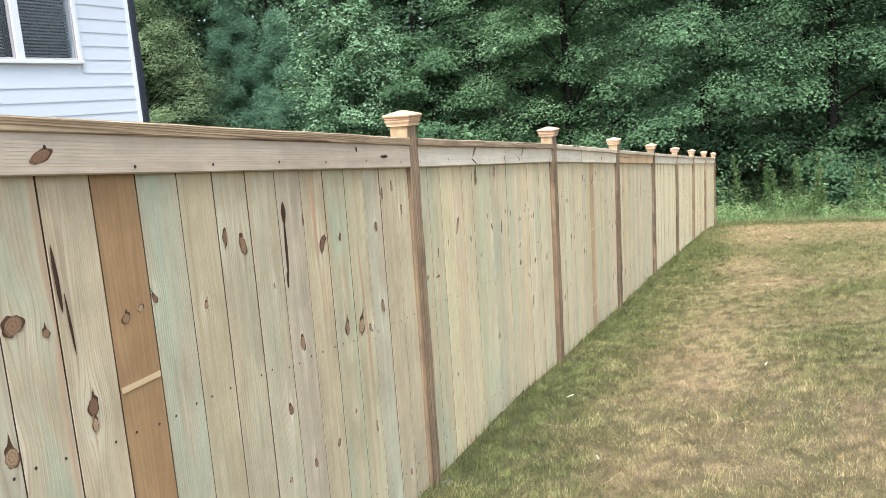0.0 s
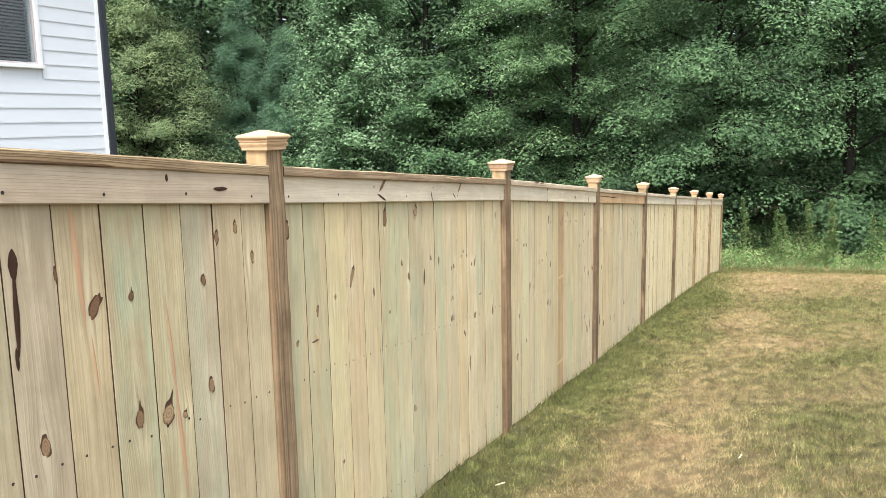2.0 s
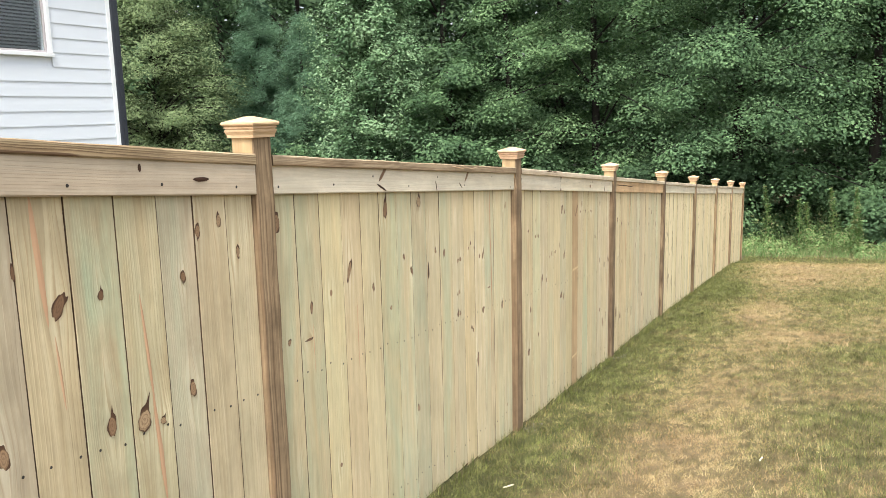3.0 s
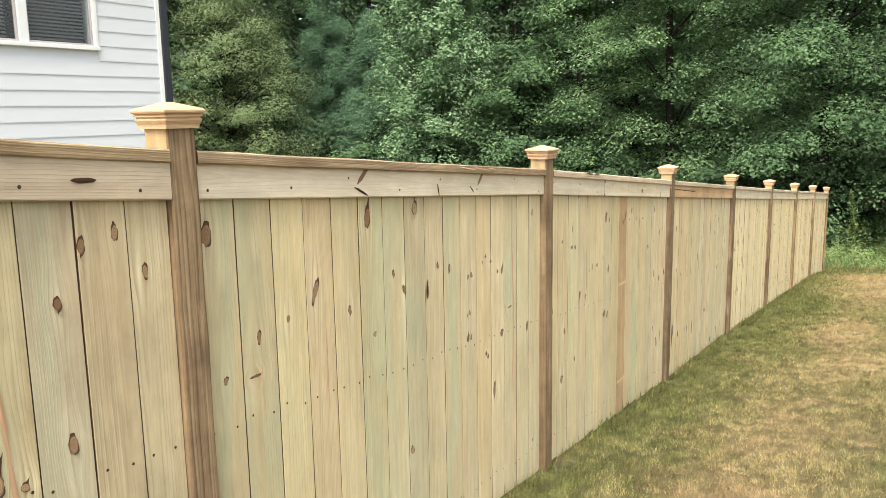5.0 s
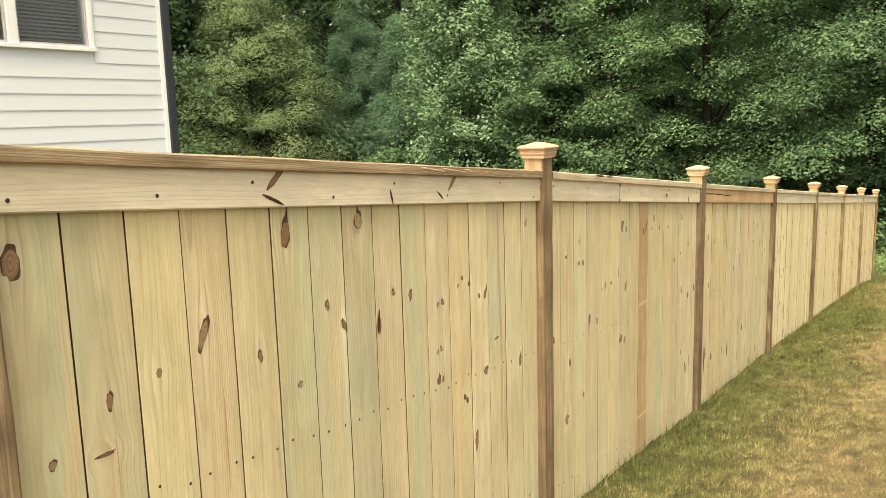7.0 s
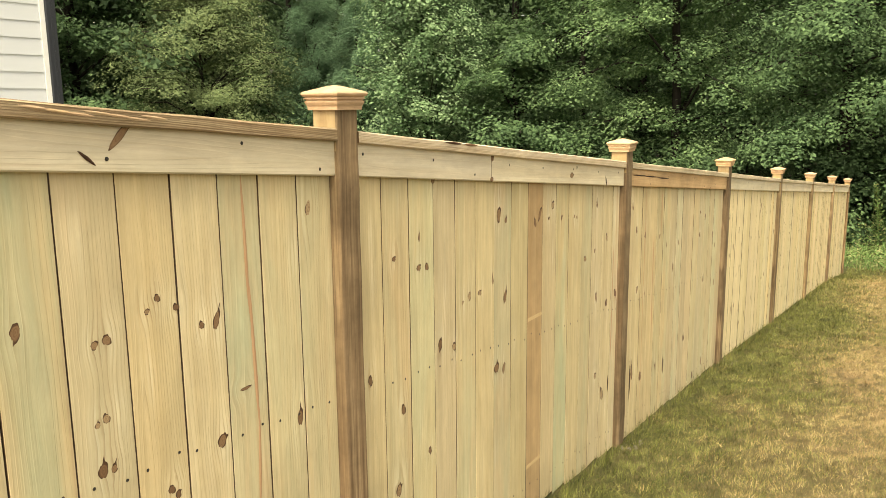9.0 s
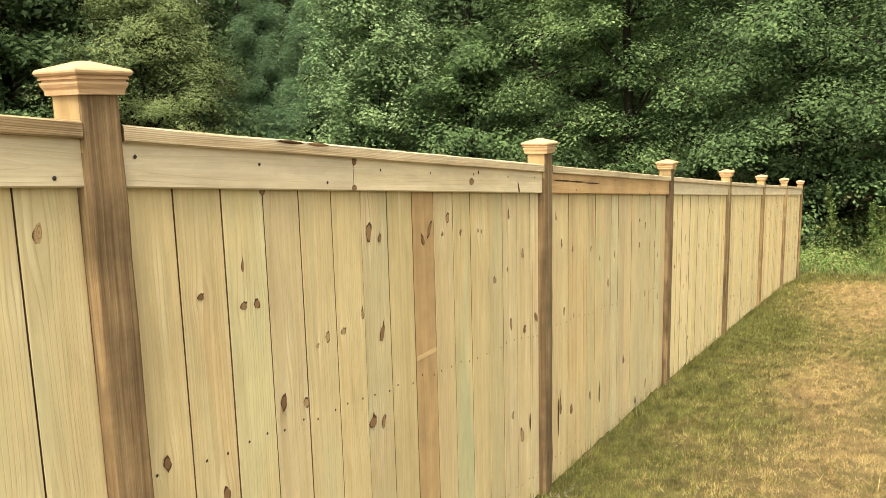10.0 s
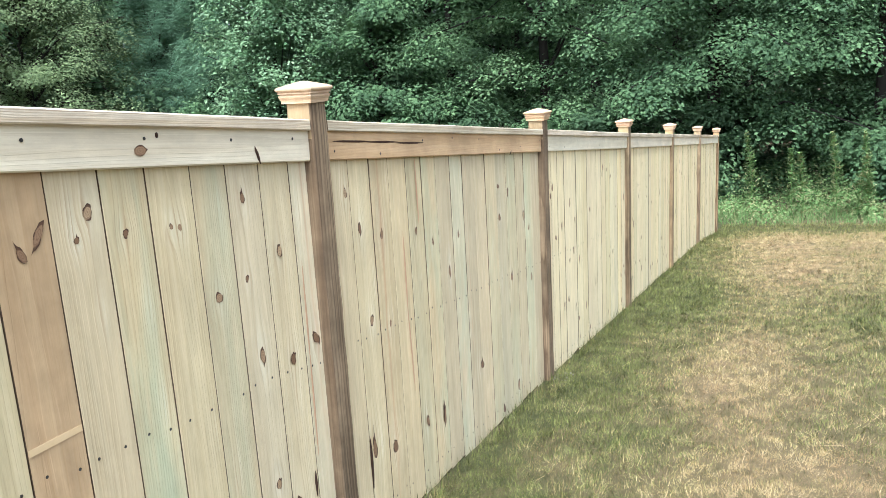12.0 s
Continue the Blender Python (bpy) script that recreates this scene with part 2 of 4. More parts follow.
n = Nodes("lawn_soil")
mottle = n.math("SUBTRACT", n.math("ADD", n.noise(n.mapped((1.7, 1.7, 0.0)), 1.0, 5, 0.65, 0.4), n.noise(n.mapped((6.0, 6.0, 0.0)), 1.0, 4, 0.6)), 1.0)
dryness = n.math("ADD", lawn_dryness(n), n.math("MULTIPLY", mottle, 1.3))
col = n.mix(n.ramp(dryness, [(0.0, 0.0), (1.0, 1.0)]), (0.070, 0.070, 0.030), (0.21, 0.15, 0.085))
col = n.mix(n.ramp(n.noise(n.pos, 170.0, 4, 0.7), [(0.3, 0.5), (0.6, 0.0)]), col, (0.055, 0.045, 0.026))
sy = n.t.nodes.new("ShaderNodeSeparateXYZ")
n.put(sy, 0, n.pos)
litter = n.mix(n.noise(n.pos, 9.0, 5, 0.7), (0.03, 0.022, 0.014), (0.085, 0.06, 0.036))
col = n.mix(n.ramp(n.math("MULTIPLY", sy.outputs[1], 0.03), [(0.60, 0.0), (0.66, 1.0)]), col, litter)
n.bump(n.noise(n.pos, 45.0, 6, 0.75), 0.8, 0.02)
M_SOIL = n.done(col, 0.95, 0.1)


def blade_material(name, greens, straws, plain=False):
    n = Nodes(name)
    isl = n.island()
    dryness = 0.25 if plain else lawn_dryness(n)
    g = n.ramp(isl, [(0.0, greens[0]), (0.5, greens[1]), (1.0, greens[2])])
    st = n.ramp(isl, [(0.0, straws[0]), (0.5, straws[1]), (1.0, straws[2])])
    pick = n.math("ADD", n.math("MULTIPLY", n.math("FRACT", n.math("MULTIPLY", isl, 7.31)), 0.8), -0.40)
    fac = n.ramp(n.math("ADD", dryness, pick), [(0.28, 0.0), (0.72, 1.0)])
    col = n.mix(fac, g, st)
    if not plain:
        rust = n.noise(n.mapped((1.7, 1.3, 0.0)), 1.0, 4, 0.6, 0.6)
        col = n.mix(n.math("MULTIPLY", fac, n.ramp(rust, [(0.44, 0.0), (0.62, 0.75)])), col, (0.31, 0.195, 0.105))
        tuft = n.noise(n.mapped((9.0, 7.0, 0.0)), 1.0, 5, 0.7, 0.5)
        col = n.mix(n.ramp(tuft, [(0.38, 0.8), (0.52, 0.0)]), col, (0.058, 0.058, 0.024))
        col = n.mix(n.ramp(tuft, [(0.55, 0.0), (0.70, 0.35)]), col, (0.40, 0.34, 0.19))
    return n.done(col, 0.75, 0.2)


M_BLADE = blade_material("grass_blades", ((0.046, 0.056, 0.015), (0.115, 0.130, 0.036), (0.22, 0.222, 0.066)),
                         ((0.19, 0.128, 0.052), (0.365, 0.265, 0.118), (0.55, 0.435, 0.235)))
M_WEED = blade_material("weed_leaves", ((0.066, 0.128, 0.038), (0.115, 0.195, 0.06), (0.175, 0.27, 0.09)),
                        ((0.25, 0.26, 0.10), (0.32, 0.28, 0.14), (0.36, 0.30, 0.17)), plain=True)


def leaf_material(name, dark, mid, light, gloss=0.68):
    n = Nodes(name)
    isl = n.island()
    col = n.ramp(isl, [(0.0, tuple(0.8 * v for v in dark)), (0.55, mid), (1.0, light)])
    # noise the size of boughs paints shaded gaps and lit clumps into the leaves
    bough_shading = n.noise(n.pos, 0.9, 3, 0.6)
    col = n.mix(n.ramp(bough_shading, [(0.36, 0.7), (0.5, 0.0)]), col, tuple(0.8 * v for v in dark))
    col = n.mix(n.ramp(bough_shading, [(0.5, 0.0), (0.68, 0.55)]), col, light)
    n.done(col, gloss, 0.2)
    tr = n.t.nodes.new("ShaderNodeBsdfTranslucent")
    n.put(tr, "Color", col)
    mixer = n.t.nodes.new("ShaderNodeMixShader")
    mixer.inputs[0].default_value = 0.36
    n.t.links.new(n.bsdf.outputs[0], mixer.inputs[1])
    n.t.links.new(tr.outputs[0], mixer.inputs[2])
    n.t.links.new(mixer.outputs[0], n.t.nodes["Material Output"].inputs[0])
    return n.mat


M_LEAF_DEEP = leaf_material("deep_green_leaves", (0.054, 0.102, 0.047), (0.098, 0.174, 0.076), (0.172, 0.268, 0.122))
# darker copy of the deep green leaves: the wood's shade put into colour
M_LEAF_SHADE = leaf_material("shaded_wood_leaves", (0.042, 0.076, 0.036), (0.064, 0.114, 0.052), (0.105, 0.168, 0.075))
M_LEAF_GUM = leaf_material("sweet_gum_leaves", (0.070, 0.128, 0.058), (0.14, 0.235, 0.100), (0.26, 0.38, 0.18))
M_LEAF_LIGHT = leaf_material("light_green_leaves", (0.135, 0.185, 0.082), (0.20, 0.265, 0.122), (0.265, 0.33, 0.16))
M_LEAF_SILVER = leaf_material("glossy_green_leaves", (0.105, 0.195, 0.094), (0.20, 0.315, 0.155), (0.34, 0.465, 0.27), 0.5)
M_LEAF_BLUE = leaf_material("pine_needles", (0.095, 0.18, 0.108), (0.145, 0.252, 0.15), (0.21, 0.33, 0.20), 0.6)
n = Nodes("tree_bark")
n.bump(n.noise(n.mapped((14, 14, 3)), 1.0, 6, 0.7), 0.8, 0.02)
M_BARK = n.done(n.mix(n.noise(n.mapped((12, 12, 2)), 1.0, 5), (0.018, 0.016, 0.014), (0.042, 0.036, 0.030)), 0.95, 0.1)


# ---- building helpers ----
def mesh(name, verts, faces, mats, slots=None, smooth=False):
    me = bpy.data.meshes.new(name)
    me.from_pydata([tuple(v) for v in verts], [], faces)
    for m in mats if isinstance(mats, (list, tuple)) else [mats]:
        me.materials.append(m)
    if slots is not None:
        me.polygons.foreach_set("material_index", slots)
    if smooth:
        me.polygons.foreach_set("use_smooth", [True] * len(me.polygons))
    me.update()
    return me


def part(name, me, parent, label="", m=None):
    ob = new(name, me)
    ob.parent = parent
    if m is not None:
        ob.matrix_basis = m
    return tagged(ob, label)


def bevelled(sx, sy, sz, bevel, mats, name, segments=1):
    """A box of that size round its centre with bevelled edges."""
    bm = bmesh.new()
    bmesh.ops.create_cube(bm, size=1.0)
    bmesh.ops.scale(bm, vec=(sx, sy, sz), verts=bm.verts)
    if bevel:
        bmesh.ops.bevel(bm, geom=bm.edges[:], offset=bevel, segments=segments, affect="EDGES")
    me = bpy.data.meshes.new(name)
    bm.to_mesh(me)
    bm.free()
    for m in mats if isinstance(mats, (list, tuple)) else [mats]:
        me.materials.append(m)
    return me


def box_part(name, lo, hi, mat, parent, bevel=0.002, label=""):
    size = [b - a for a, b in zip(lo, hi)]
    mid = [(a + b) / 2 for a, b in zip(lo, hi)]
    return part(name, bevelled(*size, bevel, mat, name), parent, label, pose(*mid))


def lerp(table, y):
    ys, zs = zip(*table)
    return float(np.interp(y, ys, zs))


# ---- the ground ----
STEP = 2.44
FOOT = [(-30, 2.2), (-2.44, 0.40), (0, 0.20), (1.25, 0.125), (2.44, 0.005), (4.88, -0.23), (7.32, -0.43), (9.76, -0.68),
        (12.2, -0.92), (14.64, -1.17), (17.1, -1.53), (21, -1.78), (30, -2.0), (400, -2.0)]
CROSS = [(-4, 0.12), (5, 0.12), (9, 0.07), (16, 0.045), (22, 0.03), (400, 0.0)]


def ground_z(x, y):
    side = np.where(x > 0, 3.5 * np.tanh(np.maximum(x, 0) / 3.5), 0.0)
    foot = np.interp(y, *zip(*FOOT))
    fade = np.clip(1.0 + np.minimum(x + 30, 0) / 100, 0, 1)
    bumps = 0.010 * np.sin(x * 2.3 + 1) * np.cos(y * 1.9) * np.clip(np.abs(x) - 0.2, 0, 1)
    return foot * fade + np.interp(y, *zip(*CROSS)) * side + bumps


def axis(lo, hi, fine, far, k):
    """Grid lines: fine steps from lo to hi, growing steps out to far on both sides."""
    inner = list(np.arange(lo, hi, fine))
    out = [hi]
    while out[-1] < far:
        out.append(out[-1] + max(fine, (out[-1] - hi) * k + fine))
    back = [lo]
    while back[-1] > -far:
        back.append(back[-1] - max(fine, (lo - back[-1]) * k + fine))
    return np.array(back[:0:-1] + inner + out)


def field(x, y, size, seed, octaves=3):
    """Smooth random heights from 0 to 1 over the plan, with features about that size."""
    total, weight = 0.0, 0.0
    for o in range(octaves):
        cells = np.random.RandomState(seed + o).uniform(0, 1, (64, 64))
        u, v = np.asarray(x) / size * 2 ** o + 11.3 * o, np.asarray(y) / size * 2 ** o + 5.7 * o
        i, j = np.floor(u).astype(int), np.floor(v).astype(int)
        f, h = u - i, v - j
        f, h = f * f * (3 - 2 * f), h * h * (3 - 2 * h)
        i, j, k, m = i % 64, j % 64, (i + 1) % 64, (j + 1) % 64
        total = total + 0.55 ** o * ((cells[i, j] * (1 - f) + cells[k, j] * f) * (1 - h) + (cells[i, m] * (1 - f) + cells[k, m] * f) * h)
        weight += 0.55 ** o
    return total / weight


# scorched and lush patches of the lawn: place, half sizes, strength
PATCHES = [(1.20, 0.30, 0.40, 0.50, 0.40), (1.15, 2.0, 0.35, 0.9, 0.42), (0.70, 1.2, 0.25, 0.45, 0.28), (1.05, 3.8, 0.32, 0.7, 0.34), (1.10, 7.7, 0.42, 1.1, 0.45),
           (1.45, 5.9, 0.55, 0.7, 0.40), (0.40, 6.1, 0.16, 0.3, 0.28), (1.45, 12.0, 0.75, 1.3, 0.42), (3.2, 14.5, 2.6, 1.6, 0.40), (1.1, 14.6, 0.7, 1.6, 0.34),
           (2.2, 0.8, 0.5, 0.6, 0.22), (0.35, 8.5, 0.12, 0.4, 0.2), (2.7, 3.6, 0.6, 0.7, 0.2),
           (2.0, 9.4, 0.7, 0.8, -0.34), (0.80, 6.4, 0.28, 0.5, -0.25), (2.1, 2.8, 0.4, 0.7, -0.20), (0.45, 10.4, 0.45, 1.2, -0.30), (2.1, 5.0, 0.5, 0.8, -0.15), (2.6, 17.6, 3.5, 0.5, -0.35)]


def dry_at(x, y, broad=False):
    """Dryness of the lawn from 0 (lush) to 1 (straw): green along the fence, scorched further out."""
    d = 0.05 + 0.38 * np.clip((np.asarray(x) - 0.2) / 0.8, 0, 1)
    for cx, cy, w, l, k in PATCHES:
        d = d + k * np.exp(-((x - cx) / w) ** 2 - ((y - cy) / l) ** 2)
    if broad:
        return np.clip(d, 0, 1)
    d = d + 0.60 * (field(x, y, 0.60, 3, 4) - 0.5) + 0.60 * (field(x, y, 0.16, 9, 3) - 0.5)
    return np.clip(d, 0, 1)


gx, gy = axis(-1.0, 6.0, 0.1, 400, 0.4), axis(-4.0, 22.0, 0.125, 400, 0.4)
GX, GY = np.meshgrid(gx, gy)
GZ = ground_z(GX, GY)
nx, ny = len(gx), len(gy)
verts = np.stack([GX.ravel(), GY.ravel(), GZ.ravel()], 1)
faces = [(j * nx + i, j * nx + i + 1, (j + 1) * nx + i + 1, (j + 1) * nx + i) for j in range(ny - 1) for i in range(nx - 1)]
ground = new("ground", mesh("ground", verts, faces, M_SOIL, smooth=True))
ground.data.attributes.new("dry", "FLOAT", "POINT").data.foreach_set("value", dry_at(GX, GY, True).ravel())
tagged(ground, "patchy green and straw-coloured lawn sloping gently away", "ground", kind="structure")

# ---- the fence ----
RAIL = [(-2.44, 2.135), (0, 1.897), (2.44, 1.675), (4.88, 1.418), (7.32, 1.163), (9.76, 0.908), (12.2, 0.661), (14.64, 0.415), (17.08, 0.168)]
FACE = 0.013                       # front of the pickets, but for the first bay, which stands prouder
FACES = [0.028] + [FACE] * 7
THICK, DROP = 0.036, 0.134
fence = tagged(new("fence"), "new treated pine privacy fence with capped posts on sloping lawn", "fence")
rng = random.Random(4)


def face_at(y):
    return FACES[max(0, min(7, int(math.floor(y / STEP)) + 1))]


def slanted(y0, y1, x0, x1, top, bottom, mats, name, wobble=0.0, seed=1, cuts=10):
    """A board along the fence between y0 and y1 whose top and bottom edges follow the slope, with worn corners."""
    r = random.Random(seed)
    c = 0.004
    vs, fs = [], []
    loop = [(x0, 0, 0), (x1 - c, 0, 0), (x1, 0, -c), (x1, 1, c), (x1 - c, 1, 0), (x0, 1, 0)]
    for i in range(cuts + 1):
        y = y0 + (y1 - y0) * i / cuts
        a, b = lerp(RAIL, y) + top, lerp(RAIL, y) + bottom
        w = wobble * (r.random() - 0.5)
        for x, low, dz in loop:
            vs.append((x + (w if x > 0 else 0), y, (b if low else a) + dz + w * 0.6))
    k = len(loop)
    for i in range(cuts):
        for j in range(k):
            fs.append((i * k + j, i * k + (j + 1) % k, (i + 1) * k + (j + 1) % k, (i + 1) * k + j))
    fs.append(tuple(range(k))[::-1])
    fs.append(tuple(cuts * k + j for j in range(k)))
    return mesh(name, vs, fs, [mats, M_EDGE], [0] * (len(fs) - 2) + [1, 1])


# post caps: a moulded skirt, a rounded lip and a low pyramid
def cap_mesh():
    prof = [(0.046, 0.004), (0.0545, 0.004), (0.0548, 0.009), (0.0555, 0.014), (0.0585, 0.020), (0.0605, 0.025), (0.0605, 0.029), (0.0575, 0.0295),
            (0.0575, 0.034), (0.062, 0.0345), (0.062, 0.038), (0.0600, 0.0385), (0.0600, 0.041), (0.065, 0.043), (0.0675, 0.047), (0.0675, 0.051), (0.0645, 0.055), (0.059, 0.057), (0.012, 0.072), (0.0, 0.0735)]
    vs, fs = [], []
    for h, z in prof:
        vs += [(-h, -h, z), (h, -h, z), (h, h, z), (-h, h, z)]
    for i in range(len(prof) - 1):
        for j in range(4):
            fs.append((i * 4 + j, i * 4 + (j + 1) % 4, (i + 1) * 4 + (j + 1) % 4, (i + 1) * 4 + j))
    return mesh("post_cap", vs, fs, M_CAP)


CAP = cap_mesh()
POST_TOP = 0.052


def post_mesh(height, seed):
    """A square post with rounded arrises, a few shallow dents and a slightly uneven face."""
    r = random.Random(seed)
    h, c, rows = 0.0465, 0.006, 16
    ring = [(-h, -h + c), (-h + c, -h), (h - c, -h), (h - 0.3 * c, -h + 0.3 * c), (h, -h + c), (h, h - c), (h - 0.3 * c, h - 0.3 * c), (h - c, h), (-h + c, h), (-h, h - c)]
    vs, fs, slots = [], [], []
    k = len(ring)
    for i in range(rows + 1):
        d = (r.random() - 0.5) * 0.003
        for x, y in ring:
            vs.append((x + d, y + d * 0.7, -height * (1 - i / rows)))
    for i in range(rows):
        for j in range(k):
            fs.append((i * k + j, i * k + (j + 1) % k, (i + 1) * k + (j + 1) % k, (i + 1) * k + j))
            # paler tone on the -y side of the top row only
            slots.append(1 if j in (0, 1) and i >= rows - 1 else 0)
    fs.append(tuple(rows * k + j for j in range(k)))
    slots.append(0)
    return mesh("post", vs, fs, [M_POST, M_POST_SIDE], slots)


posts = []
for k in range(-1, 8):
    y = k * STEP
    z = lerp(RAIL, y) + POST_TOP + 0.006
    p = part("post", post_mesh(z - lerp(FOOT, y) + 0.15, 20 + k), fence, "weathered brown square fence post", pose(0.0035, y, z, 0, 0, rng.uniform(-1, 1)))
    part("post_cap", CAP, p, "moulded pale cedar post cap", pose(0, 0, -0.006, 0, 0, rng.uniform(-1.5, 1.5)))
    posts.append(p)

for k in range(-1, 7):
    y0, y1 = k * STEP + 0.046, (k + 1) * STEP - 0.046
    part("cap_rail", slanted(y0 + 0.004, y1 - 0.003, -0.085, 0.057 if k < 0 else 0.049, 0.0, -THICK, M_RAIL if k < 1 else M_RAIL_PALE, "cap_rail", 0.004, 40 + k, 14), fence)
    joints = [y0, 3.33, y1] if k == 1 else [y0, y1]
    for a, b in zip(joints, joints[1:]):
        mat = M_TRIM_WARM if k == 2 else M_TRIM_DARKER if k < 0 else M_TRIM
        part("trim_board", slanted(a + 0.0008, b - 0.0008, FACES[k + 1] + 0.0025, FACES[k + 1] + 0.021, -THICK + 0.005, -DROP, mat, "trim_board", 0.0015, 60 + k, 8), fence)

# pickets: plain boards far off share one mesh; near boards have their own, with the grain flowing round the knots
def unit_board(mat):
    """A board of unit size with chamfered front arrises."""
    c, d = 0.004, 0.05
    ring = [(-0.5, -0.5), (0.5 - d, -0.5), (0.5, -0.5 + c), (0.5, 0.5 - c), (0.5 - d, 0.5), (-0.5, 0.5)]
    vs = [(x, y, z) for z in (-0.5, 0.5) for x, y in ring]
    fs = [(j, (j + 1) % 6, 6 + (j + 1) % 6, 6 + j) for j in range(6)] + [(5, 4, 3, 2, 1, 0), (6, 7, 8, 9, 10, 11)]
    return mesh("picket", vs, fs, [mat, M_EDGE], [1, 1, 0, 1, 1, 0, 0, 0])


UNIT, UNIT_TAN, UNIT_TAN_PALE = unit_board(M_PICKET), unit_board(M_TAN), unit_board(M_TAN_PALE)
THICKNESS = 0.018


def grown_board(mid, half, low, top, knots, seed):
    """A board round (FACE, mid, centre) with a slightly cupped face; "grain" holds the warped place, "knot" the nearness of knots."""
    r = random.Random(seed)
    cz = (low + top) / 2
    us = [-1, -0.985, -0.72, -0.48, -0.24, 0, 0.24, 0.48, 0.72, 0.985, 1]
    rows = 62
    cup, twist = r.uniform(-0.0016, 0.0016), r.uniform(-0.0012, 0.0012)
    vs, fs, grain, near = [], [], [], []
    for i in range(rows + 1):
        f = i / rows
        z = low + (top - low) * f
        for u in us:
            y = mid + half * u
            x = -0.001 if abs(u) == 1 else cup * (1 - u * u) + twist * u * (f - 0.5)
            vs.append((x, half * u, z - cz))
            gy, gz, heat = y, z, 0.0
            for ky, kz, kw, kh in knots:
                e = math.exp(-((y - ky) / (2.0 * kw + 0.006)) ** 2 - ((z - kz) / (2.4 * kh + 0.02)) ** 2)
                gy -= (y - ky) * e * 0.75
                heat += e
            grain.append((gy - mid, gy, gz))
            near.append(min(1.0, heat))
    k = len(us)
    for i in range(rows):
        for j in range(k - 1):
            fs.append((i * k + j, i * k + j + 1, (i + 1) * k + j + 1, (i + 1) * k + j))
    o = len(vs)
    for z in (low, top):
        for u in (-1, 1):
            vs.append((-THICKNESS, half * u, z - cz))
            grain.append((half * u, mid + half * u, z))
            near.append(0.0)
    a, b_, c, d = 0, k - 1, rows * k, rows * k + k - 1
    fs += [(o, o + 1, b_, a)[::-1], (o + 2, o + 3, d, c), (o + 1, o, o + 2, o + 3),
           tuple([o] + [i * k for i in range(rows + 1)] + [o + 2])[::-1], tuple([o + 1] + [i * k + k - 1 for i in range(rows + 1)] + [o + 3])]
    me = mesh("picket", vs, fs, [M_PICKET_DARKER if mid < 0 else M_PICKET_NEAR, M_EDGE], [0] * (len(fs) - 2) + [1, 1])
    me.attributes.new("grain", "FLOAT_VECTOR", "POINT").data.foreach_set("vector", [q for g in grain for q in g])
    me.attributes.new("knot", "FLOAT", "POINT").data.foreach_set("value", near)
    return me


SEAMS_A = [-2.39, -2.31, -2.16, -2.008, -1.853, -1.701, -1.545, -1.393, -1.235, -1.077, -0.925, -0.773, -0.618, -0.467, -0.324, -0.18, -0.047]
SEAMS_B = [0.047, 0.204, 0.356, 0.507, 0.652, 0.804, 0.953, 1.10, 1.247, 1.393, 1.538, 1.686, 1.83, 1.97, 2.106, 2.25, 2.393]
SEAMS_C = [2.487, 2.64, 2.791, 2.943, 3.089, 3.238, 3.389, 3.540, 3.697, 3.845, 3.992, 4.136, 4.294, 4.436, 4.585, 4.735, 4.833]
SEAMS_D = [4.927, 5.091, 5.241, 5.387, 5.536, 5.677, 5.818, 5.971, 6.11, 6.25, 6.40, 6.55, 6.70, 6.85, 6.99, 7.13, 7.273]
panels = [SEAMS_A, SEAMS_B, SEAMS_C, SEAMS_D]
for k in range(3, 7):
    a, b = k * STEP + 0.047, (k + 1) * STEP - 0.047
    cuts = [a + (b - a) * i / 16 + (rng.uniform(-0.006, 0.006) if 0 < i < 16 else 0) for i in range(17)]
    panels.append(cuts)
KNOTS_A = [(-1.367, 1.698, 0.012, 0.032, 8), (-1.283, 1.659, 0.017, 0.042, -8), (-1.14, 1.488, 0.006, 0.01, 0), (-0.93, 1.676, 0.006, 0.025, 0),
    (-0.816, 1.569, 0.017, 0.044, 28), (-0.686, 1.57, 0.01, 0.018, 0), (-0.385, 1.561, 0.012, 0.02, 0), (-0.311, 1.687, 0.012, 0.026, 8),
    (-0.216, 1.706, 0.011, 0.027, 4), (-0.134, 1.594, 0.01, 0.025, -8), (-0.689, 1.211, 0.016, 0.038, 0), (-0.576, 1.187, 0.028, 0.04, 20),
    (-0.507, 1.159, 0.014, 0.012, 30)]
KNOTS_A2 = [(-1.006, 1.248, 0.016, 0.036, 0), (-0.379, 1.214, 0.014, 0.032, 0), (-2.128, 1.641, 0.03, 0.03, -40), (-2.045, 1.6, 0.012, 0.014, 0),
    (-1.944, 1.38, 0.018, 0.03, 0), (-1.946, 1.333, 0.01, 0.024, 0), (-2.183, 1.355, 0.022, 0.03, 0), (-1.12, 1.043, 0.014, 0.026, 0),
    (-0.998, 0.785, 0.012, 0.02, 0), (-0.518, 0.727, 0.008, 0.03, 0)]
KNOTS_B = [(0.092, 1.656, .022, .042, 10), (0.552, 1.401, .014, .052, 18), (0.858, 1.614, .020, .046, 10), (0.414, 1.338, .013, .020, 0), (0.736, 1.294, .010, .020, 0),
           (0.278, 1.311, .010, .026, 0), (0.132, 1.215, .011, .014, 0), (0.254, 1.193, .024, .006, 0), (0.883, 1.169, .009, .012, 0), (1.175, 1.611, .020, .034, -8),
           (1.015, 1.377, .010, .016, 0), (1.087, 1.299, .011, .024, -20), (1.342, 1.349, .011, .013, 0), (1.439, 1.322, .012, .022, 15)]
